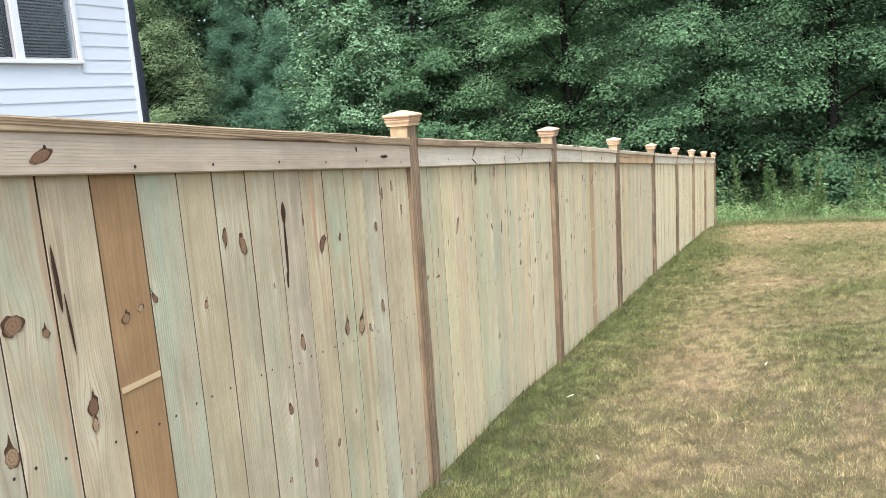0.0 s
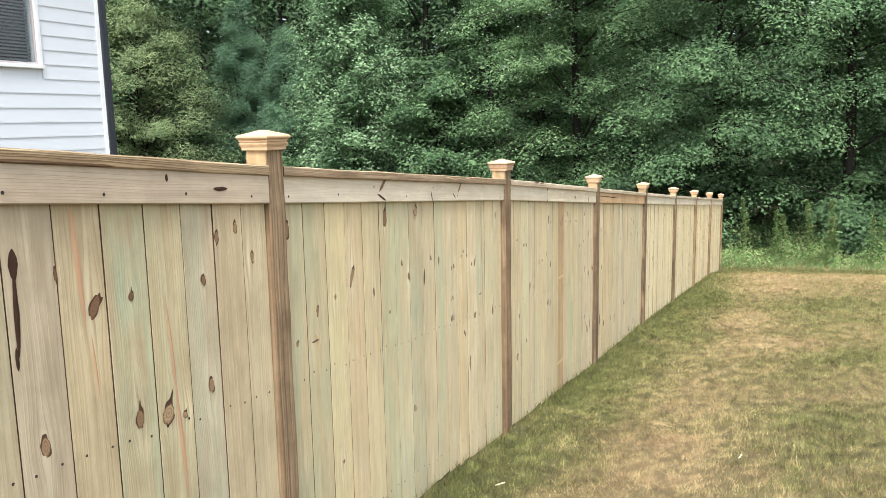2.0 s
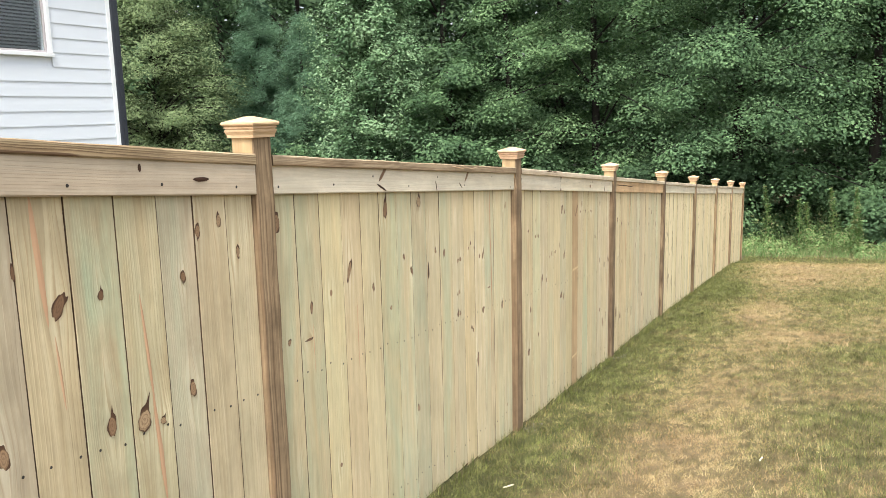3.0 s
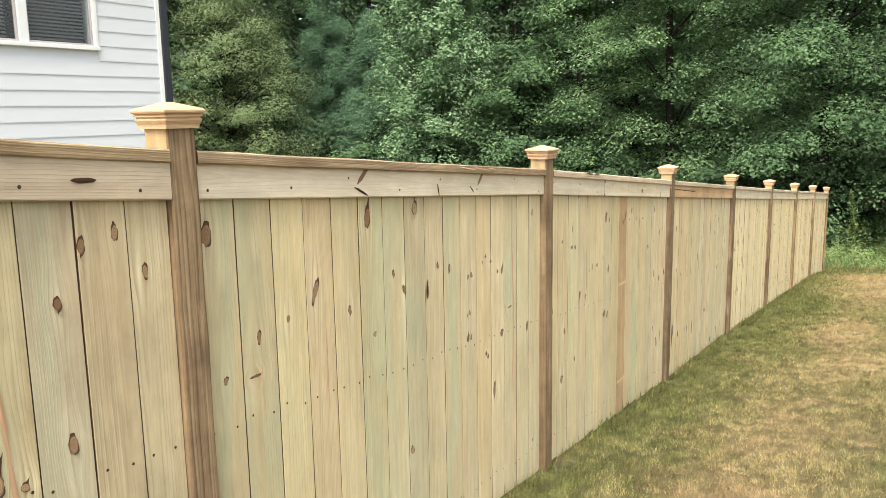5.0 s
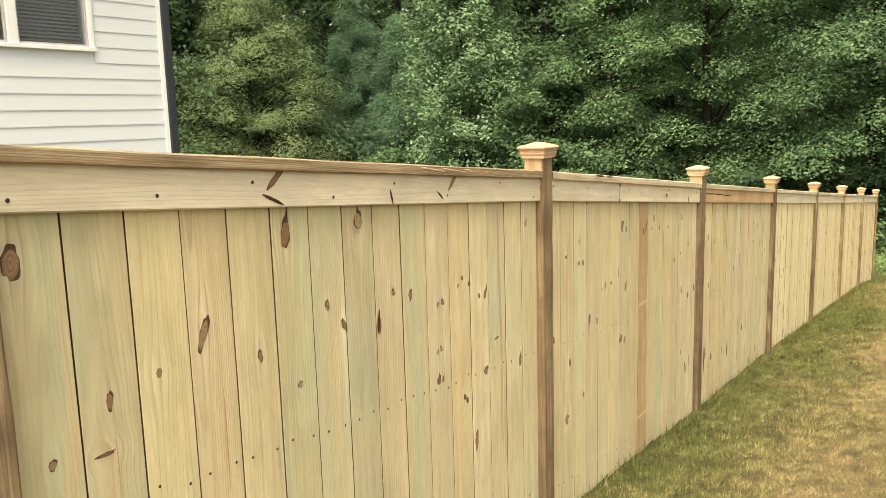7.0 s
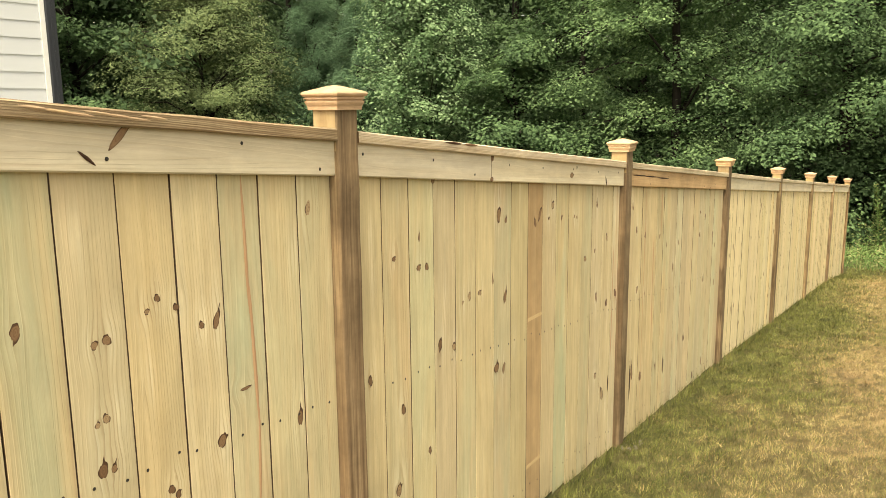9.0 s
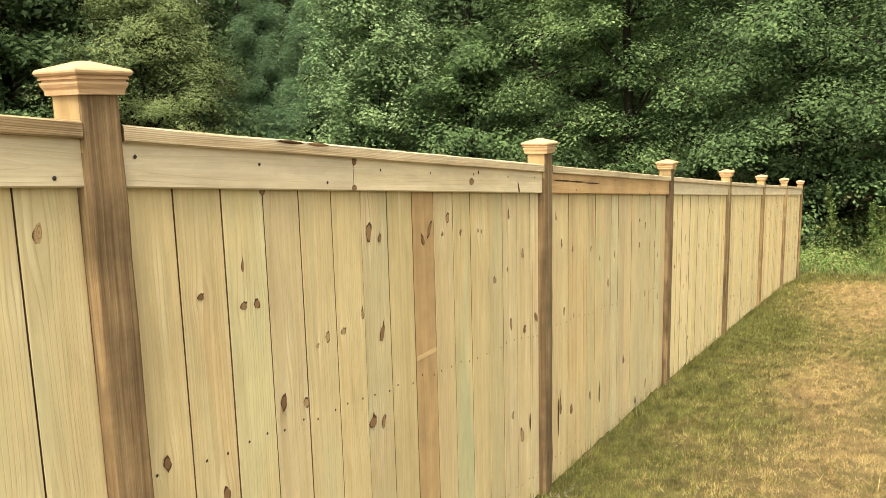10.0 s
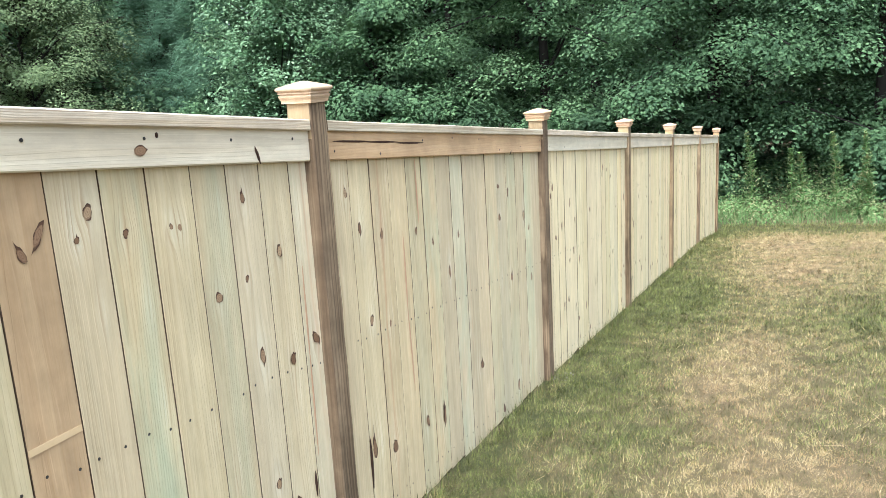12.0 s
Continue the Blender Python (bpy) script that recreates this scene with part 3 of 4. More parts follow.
KNOTS_B2 = [(1.262, 1.252, .008, .032, 10), (1.604, 1.252, .010, .011, 0), (1.741, 1.294, .008, .008, 0), (1.822, 1.287, .010, .010, 0), (1.942, 1.228, .010, .030, 15),
            (2.026, 1.024, .022, .005, 0), (2.296, 1.466, .014, .038, 8), (1.599, 0.971, .013, .022, 0), (2.227, 0.875, .013, .03, 0), (1.937, 0.913, .014, .024, 20),
            (1.855, 0.65, .013, .045, 10), (1.791, 0.832, .008, .014, 0), (2.302, 0.228, .02, .05, 10), (1.12, 0.62, .014, .02, 0), (0.43, 0.62, .016, .02, 0)]
KNOTS_C = [(2.94, 1.49, .012, .02, 0), (2.85, 1.30, .005, .02, 0), (2.845, 1.195, .012, .014, 0), (2.895, 1.19, .012, .016, 0), (2.70, 1.25, .010, .011, 0),
           (3.427, 1.306, .018, .034, 0), (3.488, 1.277, .010, .016, 0), (3.141, 1.008, .008, .008, 0), (3.189, 1.022, .013, .020, 15), (3.269, 1.019, .013, .014, 0),
           (3.375, 1.049, .009, .018, 0), (3.483, 0.959, .013, .034, 12), (2.978, 0.889, .014, .026, 15), (3.074, 0.855, .013, .018, -30)]
KNOTS_C2 = [(3.948, 1.286, .014, .022, 25), (3.907, 1.229, .008, .010, 0), (4.05, 1.215, .010, .013, 0), (4.202, 1.201, .008, .011, 0),
            (4.647, 1.034, .013, .024, 0), (4.35, 0.968, .016, .018, 0), (4.512, 0.738, .013, .03, 0), (4.663, 0.673, .013, .026, 0), (4.799, 0.70, .016, .03, -30),
            (3.41, 0.674, .022, .024, 0), (3.473, 0.654, .010, .03, 15), (4.627, 0.17, .02, .045, -12)]
KNOTS_D = [(5.056, 1.148, .016, .026, 0), (5.14, 1.003, .012, .026, 0), (5.30, 0.948, .014, .026, 0), (5.595, 0.902, .010, .018, 0), (5.751, 0.819, .010, .016, 0),
           (5.911, 0.646, .012, .03, 0), (6.03, 0.793, .011, .018, 0), (5.177, 0.641, .014, .024, 0), (5.319, 0.584, .011, .02, 0), (5.29, 0.068, .022, .04, -20),
           (5.125, 0.14, .018, .05, 0), (5.595, 0.045, .014, .03, -20), (5.771, -0.005, .014, .05, 8)]
KNOTS_D2 = [(6.575, 0.935, .02, .012, 30), (6.717, 0.882, .013, .026, 0), (6.581, 0.768, .018, .02, 20), (6.736, 0.403, .02, .024, 15), (6.964, 0.711, .014, .03, 0),
            (7.056, 0.619, .013, .022, 0), (7.077, 0.313, .013, .03, 0), (6.249, 0.067, .025, .024, 0), (6.788, -0.255, .018, .035, 0), (6.539, -0.30, .018, .03, 0)]
KNOTS_E = [(1.634, 1.256, .012, .014, 0), (1.771, 1.319, .009, .011, 0), (1.894, 1.226, .009, .012, 0), (1.626, 0.966, .009, .012, 20), (1.617, 1.084, .010, .013, 0),
           (1.595, 1.076, .007, .009, 0), (2.558, 0.88, .012, .020, 0), (2.739, 0.722, .013, .022, 0), (2.901, 0.512, .011, .016, 0), (1.773, 0.851, .011, .013, 0),
           (2.703, 0.443, .015, .030, 10), (4.497, 1.227, .011, .020, 0), (4.479, 0.989, .009, .012, 0)]
KNOTS_E2 = [(4.523, 0.303, .013, .022, 0), (4.232, 1.193, .011, .014, 0), (3.764, 1.228, .010, .024, -28), (3.812, 1.262, .011, .036, 32), (-1.487, 1.517, .010, .014, 20),
            (-0.828, 0.789, .011, .020, 10), (-1.162, 0.797, .009, .012, 0), (-0.68, 0.858, .008, .010, 0), (-1.690, 1.59, .010, .018, -20), (-1.80, 1.565, .016, .018, 0),
            (-1.745, 1.578, .010, .014, 40), (-0.232, 0.383, .012, .020, 0)]
ALL_KNOTS = [k for t in (KNOTS_E, KNOTS_E2, KNOTS_A, KNOTS_A2, KNOTS_B, KNOTS_B2, KNOTS_C, KNOTS_C2, KNOTS_D, KNOTS_D2) for k in t]
pickets = []
for seams in panels:
    for a, b in zip(seams, seams[1:]):
        mid = (a + b) / 2
        top = lerp(RAIL, mid) - 0.05
        low = lerp(FOOT, mid) + rng.uniform(-0.02, 0.015)
        tan = any(a - 0.02 < s < b - 0.05 for s in (-1.853, 3.697))
        face = face_at(mid)
        gap = 0.0042 if mid < 4.88 else 0.0055
        if b < 7.3 and not tan:
            inside = [k[:4] for k in ALL_KNOTS if a - 0.03 < k[0] < b + 0.03]
            for _ in range(2):
                inside.append((rng.uniform(a, b), rng.uniform(low, top), 0.004, 0.02))
            me = grown_board(mid, (b - a - gap) / 2, low, top, inside, 500 + len(pickets))
            ob = part("picket", me, fence, "", pose(face + rng.uniform(-0.001, 0.001), mid, (top + low) / 2, rng.uniform(-0.05, 0.05), 0, 0))
        else:
            m = pose(face - 0.009 + rng.uniform(-0.0015, 0.0015), mid, (top + low) / 2, rng.uniform(-0.05, 0.05), 0, rng.uniform(-0.6, 0.6))
            ob = part("picket", (UNIT_TAN if mid < 0 else UNIT_TAN_PALE) if tan else UNIT, fence, "tan stained picket" if tan else "", m @ Matrix.Diagonal((THICKNESS, b - a - gap, top - low, 1)))
        pickets.append((a, b, low, top, ob))

# knots: shallow domed ovals set in the boards (along, up, half width, half height, lean)
def knot_mesh(seed, whisker=None):
    """A low uneven dome, some with a thin whisker of dark grain running out of it."""
    r = random.Random(seed)
    vs, fs, sides = [(1.0, 0, 0)], [], 32
    p1, p2, p3 = (r.uniform(0, 6.3) for _ in range(3))
    for ring, rad in enumerate((0.55, 1.0)):
        for i in range(sides):
            a = 2 * math.pi * i / sides
            q = rad * (1 + ring * (0.14 * math.sin(2 * a + p1) + 0.10 * math.sin(3 * a + p2) + 0.06 * math.sin(7 * a + p3)))
            if ring and whisker is not None:
                d = (a - whisker + math.pi) % (2 * math.pi) - math.pi
                q += r.uniform(0.5, 1.0) * math.exp(-(d / 0.13) ** 2)
            vs.append((0.75 if ring == 0 else 0.0, q * math.cos(a), q * math.sin(a)))
    for i in range(sides):
        j = (i + 1) % sides
        fs += [(0, 1 + i, 1 + j), (1 + i, 1 + sides + i, 1 + sides + j, 1 + j)]
    return mesh("knot", vs, fs, M_KNOT, smooth=True)


KNOT_SHAPES = [knot_mesh(9), knot_mesh(10, 1.57), knot_mesh(11), knot_mesh(12, 4.71), knot_mesh(13, 0.5), knot_mesh(14, 1.4), knot_mesh(15)]


def add_knot(y, z, w, h, lean=0.0):
    for a, b, low, top, ob in pickets:
        if a <= y < b and low < z < top:
            world_m = pose(face_at(y) + 0.0016, y, z, -lean, 0, 0) @ Matrix.Diagonal((0.0006, w * 0.9, h * 0.9, 1))
            k = new("knot", KNOT_SHAPES[int(abs(y) * 100) % 7])
            k.parent = ob
            k.matrix_parent_inverse = ob.matrix_basis.inverted()
            k.matrix_basis = world_m
            return


for row in ALL_KNOTS:
    add_knot(*row)
for a, b, low, top, ob in pickets:
    if a > 7.3:
        for _ in range(rng.choice((1, 2, 3, 3))):
            add_knot(rng.uniform(a + 0.02, b - 0.02), rng.uniform(low + 0.1, top - 0.15), rng.uniform(.008, .018), rng.uniform(.012, .035), rng.uniform(-15, 15))

# nail heads, two a board at each hidden rail
nv, nf = [], []


def nail(x, y, z, r=0.0045):
    base = len(nv)
    for i in range(6):
        a = i * math.pi / 3
        nv.append((x, y + r * math.cos(a), z + r * math.sin(a)))
    nv.append((x + 0.001, y, z))
    for i in range(6):
        nf.append((base + i, base + (i + 1) % 6, base + 6))


for a, b, low, top, ob in pickets:
    if a < 9.7:
        for drop in (0.81, 1.52):
            for q in (0.22, 0.78):
                y = a + (b - a) * (q + rng.uniform(-0.06, 0.06))
                z = lerp(RAIL, y) - drop + rng.uniform(-0.012, 0.012)
                if z > low + 0.03 and rng.random() < 0.93:
                    nail(face_at(y) + 0.0025, y, z)
for k in range(-1, 4):
    for i in range(8):
        y = k * STEP + 0.12 + 2.2 * i / 7 + rng.uniform(-0.04, 0.04)
        nail(face_at(y) + 0.0227, y, lerp(RAIL, y) - rng.choice((0.062, 0.108)) + rng.uniform(-0.008, 0.008), 0.0052)
tagged(part("nails", mesh("nails", nv, nf, M_NAIL), fence, "dark nail heads"), kind="stuff")


# bark pockets and splits along board edges, knots and cracks in the trim, pale strap marks on the tan boards
def sliver(name, x, y, z, w, h, lean, mat, seed, sides=16):
    """A thin ragged lens standing a little proud of the board's face."""
    r = random.Random(seed)
    vs, fs = [(0.0012, 0, 0)], []
    for i in range(sides):
        a = 2 * math.pi * i / sides
        q = (1 + 0.3 * (r.random() - 0.5))
        c = math.cos(a)
        vs.append((0.0, math.sin(a) * abs(math.sin(a)) ** 0.4 * q, c))
    for i in range(sides):
        fs.append((0, 1 + (i + 1) % sides, 1 + i))
    return part(name, mesh(name, vs, fs, mat), fence, "", pose(x, y, z, -lean, 0, 0) @ Matrix.Diagonal((1, w, h, 1)))


for i, (y, z, w, h, lean) in enumerate([(-1.994, 1.715, .0065, .085, -2), (-1.975, 1.60, .004, .08, -3), (-1.050, 1.60, .008, .11, 2), (-1.046, 1.72, .013, .04, 0), (-1.06, 1.49, .006, .03, 0),
                                        (5.092, 0.09, .010, .11, 0), (1.258, 1.27, .006, .04, 8), (4.72, 0.20, .008, .05, 0), (5.76, 0.02, .008, .06, 6)]):
    sliver("split", face_at(y) + 0.0022, y, z, w, h, lean, M_SPLIT, i)
for i, (y, z, w, h, lean) in enumerate([(0.60, 1.12, .003, .16, 0), (0.283, 1.15, .002, .10, 0), (2.050, 1.40, .0055, .19, -1), (2.062, 1.10, .006, .20, -1.5), (2.062, 0.80, .005, .16, 3),
                                        (5.622, 1.06, .006, .15, -1), (5.474, 0.74, .006, .19, 0), (5.482, 0.42, .006, .20, -3), (-0.859, 1.69, .009, .17, -3), (-0.545, 1.38, .006, .17, -4),
                                        (-0.527, 1.08, .008, .19, -3.5), (-0.83, 1.40, .004, .10, -3), (4.757, 0.80, .005, .18, 1), (4.752, 0.48, .005, .20, 1)]):
    sliver("heart_streak", face_at(y) + 0.0018, y, z, w, h, lean, M_STREAK, 30 + i)
for i, (y, z, w, h, lean) in enumerate([(-2.000, 2.003, .015, .036, 72), (-0.537, 1.892, .006, .012, 0), (-0.302, 1.841, .007, .035, 94), (0.815, 1.770, .010, .05, 50),
                                        (0.80, 1.712, .005, .045, -65), (1.694, 1.690, .009, .045, 45), (1.326, 1.669, .005, .028, -15), (1.611, 1.646, .004, .026, -50),
                                        (3.335, 1.537, .012, .014, 20), (3.33, 1.456, .013, .010, 0), (4.112, 1.407, .022, .014, 0), (4.563, 1.341, .006, .03, -20), (4.172, 1.438, .006, .008, 0), (6.732, 1.092, .006, .02, 60)]):
    sliver("trim_knot", face_at(y) + 0.0222, y, z, w, h, lean, M_KNOT if w > 0.008 else M_SPLIT, 60 + i)
for i, (y, z) in enumerate([(5.10, 1.325), (5.32, 1.30), (5.55, 1.272)]):
    sliver("crack", face_at(y) + 0.0220, y, z, .004, .13, 96, M_SPLIT, 80 + i)
for y, z in ((-1.776, 1.382), (3.771, 0.805), (3.771, 0.115)):
    part("strap_mark", bevelled(0.001, 0.142, 0.016, 0, M_MARK, "strap_mark"), fence, "pale strap mark", pose(face_at(y) + 0.0006, y, z, 0, 0, 0))
# bark edge left on one cap rail, and a splintered stretch on another
for i, (y, w) in enumerate([(3.02, 0.06), (3.14, 0.05)]):
    sliver("bark_edge", 0.0535, y, lerp(RAIL, y) - 0.005, .0045, w, 96, M_SPLIT if i != 1 else M_KNOT, 90 + i)
for i in range(7):
    y = 1.50 + i * 0.045
    sliver("splinter", 0.0538, y, lerp(RAIL, y) - 0.012 - 0.003 * (i % 3), .003, .035, 98, M_CAP, 100 + i)

# ---- the house beyond the fence ----
house = tagged(new("house"), "white lap-sided house with a pair of blinded windows", "house")
HX, HY0, HY1, HZ0, HZ1 = -7.33, -6.0, 6.30, -0.6, 5.6
W_Y0, W_Y1, W_Z0, W_Z1 = 3.22, 5.31, 2.81, 4.35      # outer edge of the window casing
DEPTH = 9.0
box_part("wall", (HX - DEPTH, HY0, HZ0), (HX - DEPTH + 0.2, HY1, HZ1), M_SIDING, house)
box_part("wall", (HX - DEPTH + 0.2, HY1 - 0.2, HZ0), (HX - 0.03, HY1, HZ1), M_SIDING, house)
box_part("wall", (HX - DEPTH + 0.2, HY0, HZ0), (HX - 0.03, HY0 + 0.2, HZ1), M_SIDING, house)
for name, a, b, c, d in (("wall", HY0 + 0.2, W_Y0 + 0.06, HZ0, HZ1), ("wall", W_Y1 - 0.06, HY1 - 0.2, HZ0, HZ1),
                         ("wall", W_Y0 + 0.06, W_Y1 - 0.06, HZ0, W_Z0 + 0.06), ("wall", W_Y0 + 0.06, W_Y1 - 0.06, W_Z1 - 0.06, HZ1)):
    box_part(name, (HX - 0.2, a, c), (HX - 0.03, b, d), M_SIDING, house)


def plank_mesh(length):
    """One lap siding board: thick lower edge, thin top edge tucked under the next."""
    e = 0.186
    vs = [(x, y, z) for y in (0, length) for x, z in ((-0.028, 0), (0.002, 0), (0.002, 0.004), (-0.008, e + 0.01), (-0.028, e + 0.01))]
    fs = [(0, 1, 6, 5), (1, 2, 7, 6), (2, 3, 8, 7), (3, 4, 9, 8), (4, 0, 5, 9), (4, 3, 2, 1, 0), (5, 6, 7, 8, 9)]
    return mesh("siding_plank", vs, fs, M_SIDING)


full, right, left = plank_mesh(HY1 - 0.06 - HY0), plank_mesh(HY1 - 0.06 - W_Y1), plank_mesh(W_Y0 - HY0)
z = 2.312 - 0.186 * 15
while z < HZ1 - 0.2:
    if z + 0.186 > W_Z0 + 0.01 and z < W_Z1 - 0.01:
        part("siding_plank", right, house, "", pose(HX, W_Y1, z))
        part("siding_plank", left, house, "", pose(HX, HY0, z))
    else:
        part("siding_plank", full, house, "", pose(HX, HY0, z))
    z += 0.186
box_part("corner_board", (HX - 0.10, HY1 - 0.06, HZ0), (HX + 0.012, HY1, HZ1), M_WHITE, house)
spout = box_part("downspout", (HX - 0.07, HY1 + 0.002, HZ0), (HX + 0.03, HY1 + 0.13, HZ1), M_DARK, house, 0.012, "charcoal metal downspout")
box_part("rib", (HX + 0.028, HY1 + 0.055, HZ0), (HX + 0.034, HY1 + 0.075, HZ1), M_DARK, None, 0.002)
rib = bpy.data.objects["rib"]
rib.parent = spout
rib.matrix_parent_inverse = spout.matrix_basis.inverted()


def window_unit():
    w = part("window", bpy.data.meshes.new("window_lining"), house, "white double window with lowered blinds")
    mid = (4.264 + 4.389) / 2
    lin = box_part("backing", (HX - 0.19, W_Y0 + 0.062, W_Z0 + 0.062), (HX - 0.17, W_Y1 - 0.062, W_Z1 - 0.062), M_ROOM, w, 0)
    box_part("casing", (HX - 0.05, W_Y0, W_Z0 + 0.05), (HX + 0.022, W_Y0 + 0.055, W_Z1), M_WHITE, w, 0.004)
    box_part("casing", (HX - 0.05, W_Y1 - 0.055, W_Z0 + 0.05), (HX + 0.022, W_Y1, W_Z1), M_WHITE, w, 0.004)
    box_part("casing", (HX - 0.05, W_Y0 + 0.055, W_Z1 - 0.055), (HX + 0.022, W_Y1 - 0.055, W_Z1), M_WHITE, w, 0.004)
    box_part("sill", (HX - 0.05, W_Y0 - 0.01, W_Z0), (HX + 0.035, W_Y1 + 0.01, W_Z0 + 0.05), M_WHITE, w, 0.005)
    box_part("mullion", (HX - 0.05, mid - 0.055, W_Z0 + 0.05), (HX + 0.02, mid + 0.055, W_Z1 - 0.055), M_WHITE, w, 0.004)
    slat = bevelled(0.045, 0.80, 0.003, 0.001, M_BLIND, "blind_slat")
    for a, b in ((W_Y0 + 0.055, mid - 0.055), (mid + 0.055, W_Y1 - 0.055)):
        s = 0.028
        for lo, hi in (((a, W_Z0 + 0.05), (a + s, W_Z1 - 0.055)), ((b - s, W_Z0 + 0.05), (b, W_Z1 - 0.055)),
                       ((a + s, W_Z0 + 0.05), (b - s, W_Z0 + 0.05 + s)), ((a + s, W_Z1 - 0.055 - s), (b - s, W_Z1 - 0.055))):
            box_part("sash_rail", (HX - 0.045, lo[0], lo[1]), (HX - 0.012, hi[0], hi[1]), M_SASH, w, 0.003)
        g = box_part("pane", (HX - 0.034, a + s, W_Z0 + 0.05 + s), (HX - 0.030, b - s, W_Z1 - 0.055 - s), M_GLASS, w, 0)
        g.visible_shadow = False
        zz = W_Z0 + 0.11
        while zz < W_Z1 - 0.1:
            part("blind_slat", slat, w, "", pose(HX - 0.10, (a + b) / 2, zz, 0, 35, 0))
            zz += 0.042
    return w


window_unit()
rise = 2.6
roof_v = [(HX + 0.4, HY0 - 0.3, HZ1), (HX + 0.4, HY1 + 0.3, HZ1), (HX - DEPTH - 0.4, HY1 + 0.3, HZ1), (HX - DEPTH - 0.4, HY0 - 0.3, HZ1),
          (HX - DEPTH / 2, HY0 - 0.3, HZ1 + rise), (HX - DEPTH / 2, HY1 + 0.3, HZ1 + rise)]
part("roof", mesh("roof", roof_v, [(3, 2, 1, 0), (0, 1, 5, 4), (2, 3, 4, 5), (1, 2, 5), (3, 0, 4)], M_ROOF), house)


# ---- trees ----
def tube(points, radii, sides=7):
    vs, fs = [], []
    for i, (p, r) in enumerate(zip(points, radii)):
        d = Vector(points[min(i + 1, len(points) - 1)]) - Vector(points[max(i - 1, 0)])
        q = d.to_track_quat("Z", "Y")
        for j in range(sides):
            a = 2 * math.pi * j / sides
            vs.append(Vector(p) + q @ Vector((r * math.cos(a), r * math.sin(a), 0)))
    for i in range(len(points) - 1):
        for j in range(sides):
            fs.append((i * sides + j, i * sides + (j + 1) % sides, (i + 1) * sides + (j + 1) % sides, (i + 1) * sides + j))
    fs.append(tuple((len(points) - 1) * sides + j for j in range(sides)))
    return vs, fs


def leaves_mesh(name, centres, normals, size, mat, r, slender=0.55, corners=4):
    """One small leaf at each place: folded with four corners, or far off with three."""
    n = len(centres)
    nrm = normals + r.normal(0, 0.27, (n, 3))
    nrm /= np.linalg.norm(nrm, axis=1)[:, None] + 1e-9
    t = np.cross(nrm, r.normal(0, 1, (n, 3)))
    t /= np.linalg.norm(t, axis=1)[:, None] + 1e-9
    b = np.cross(nrm, t)
    s = (size * r.uniform(0.65, 1.35, n))[:, None]
    k = corners
    v = np.empty((n, k, 3))
    v[:, 0] = centres - t * s * 0.5
    v[:, 1] = centres + b * s * slender * 0.5 - nrm * s * 0.08
    if k == 4:
        v[:, 2] = centres + t * s * 0.5 - nrm * s * 0.1
        v[:, 3] = centres - b * s * slender * 0.5 - nrm * s * 0.08
    else:
        v[:, 2] = centres + t * s * 0.5 - b * s * slender * 0.5
    me = bpy.data.meshes.new(name)
    me.vertices.add(k * n)
    me.vertices.foreach_set("co", v.ravel())
    me.loops.add(k * n)
    me.loops.foreach_set("vertex_index", np.arange(k * n, dtype=np.int32))
    me.polygons.add(n)
    me.polygons.foreach_set("loop_start", np.arange(0, k * n, k, dtype=np.int32))
    me.polygons.foreach_set("loop_total", np.full(n, k, dtype=np.int32))
    me.materials.append(mat)
    me.update(calc_edges=True)
    return me


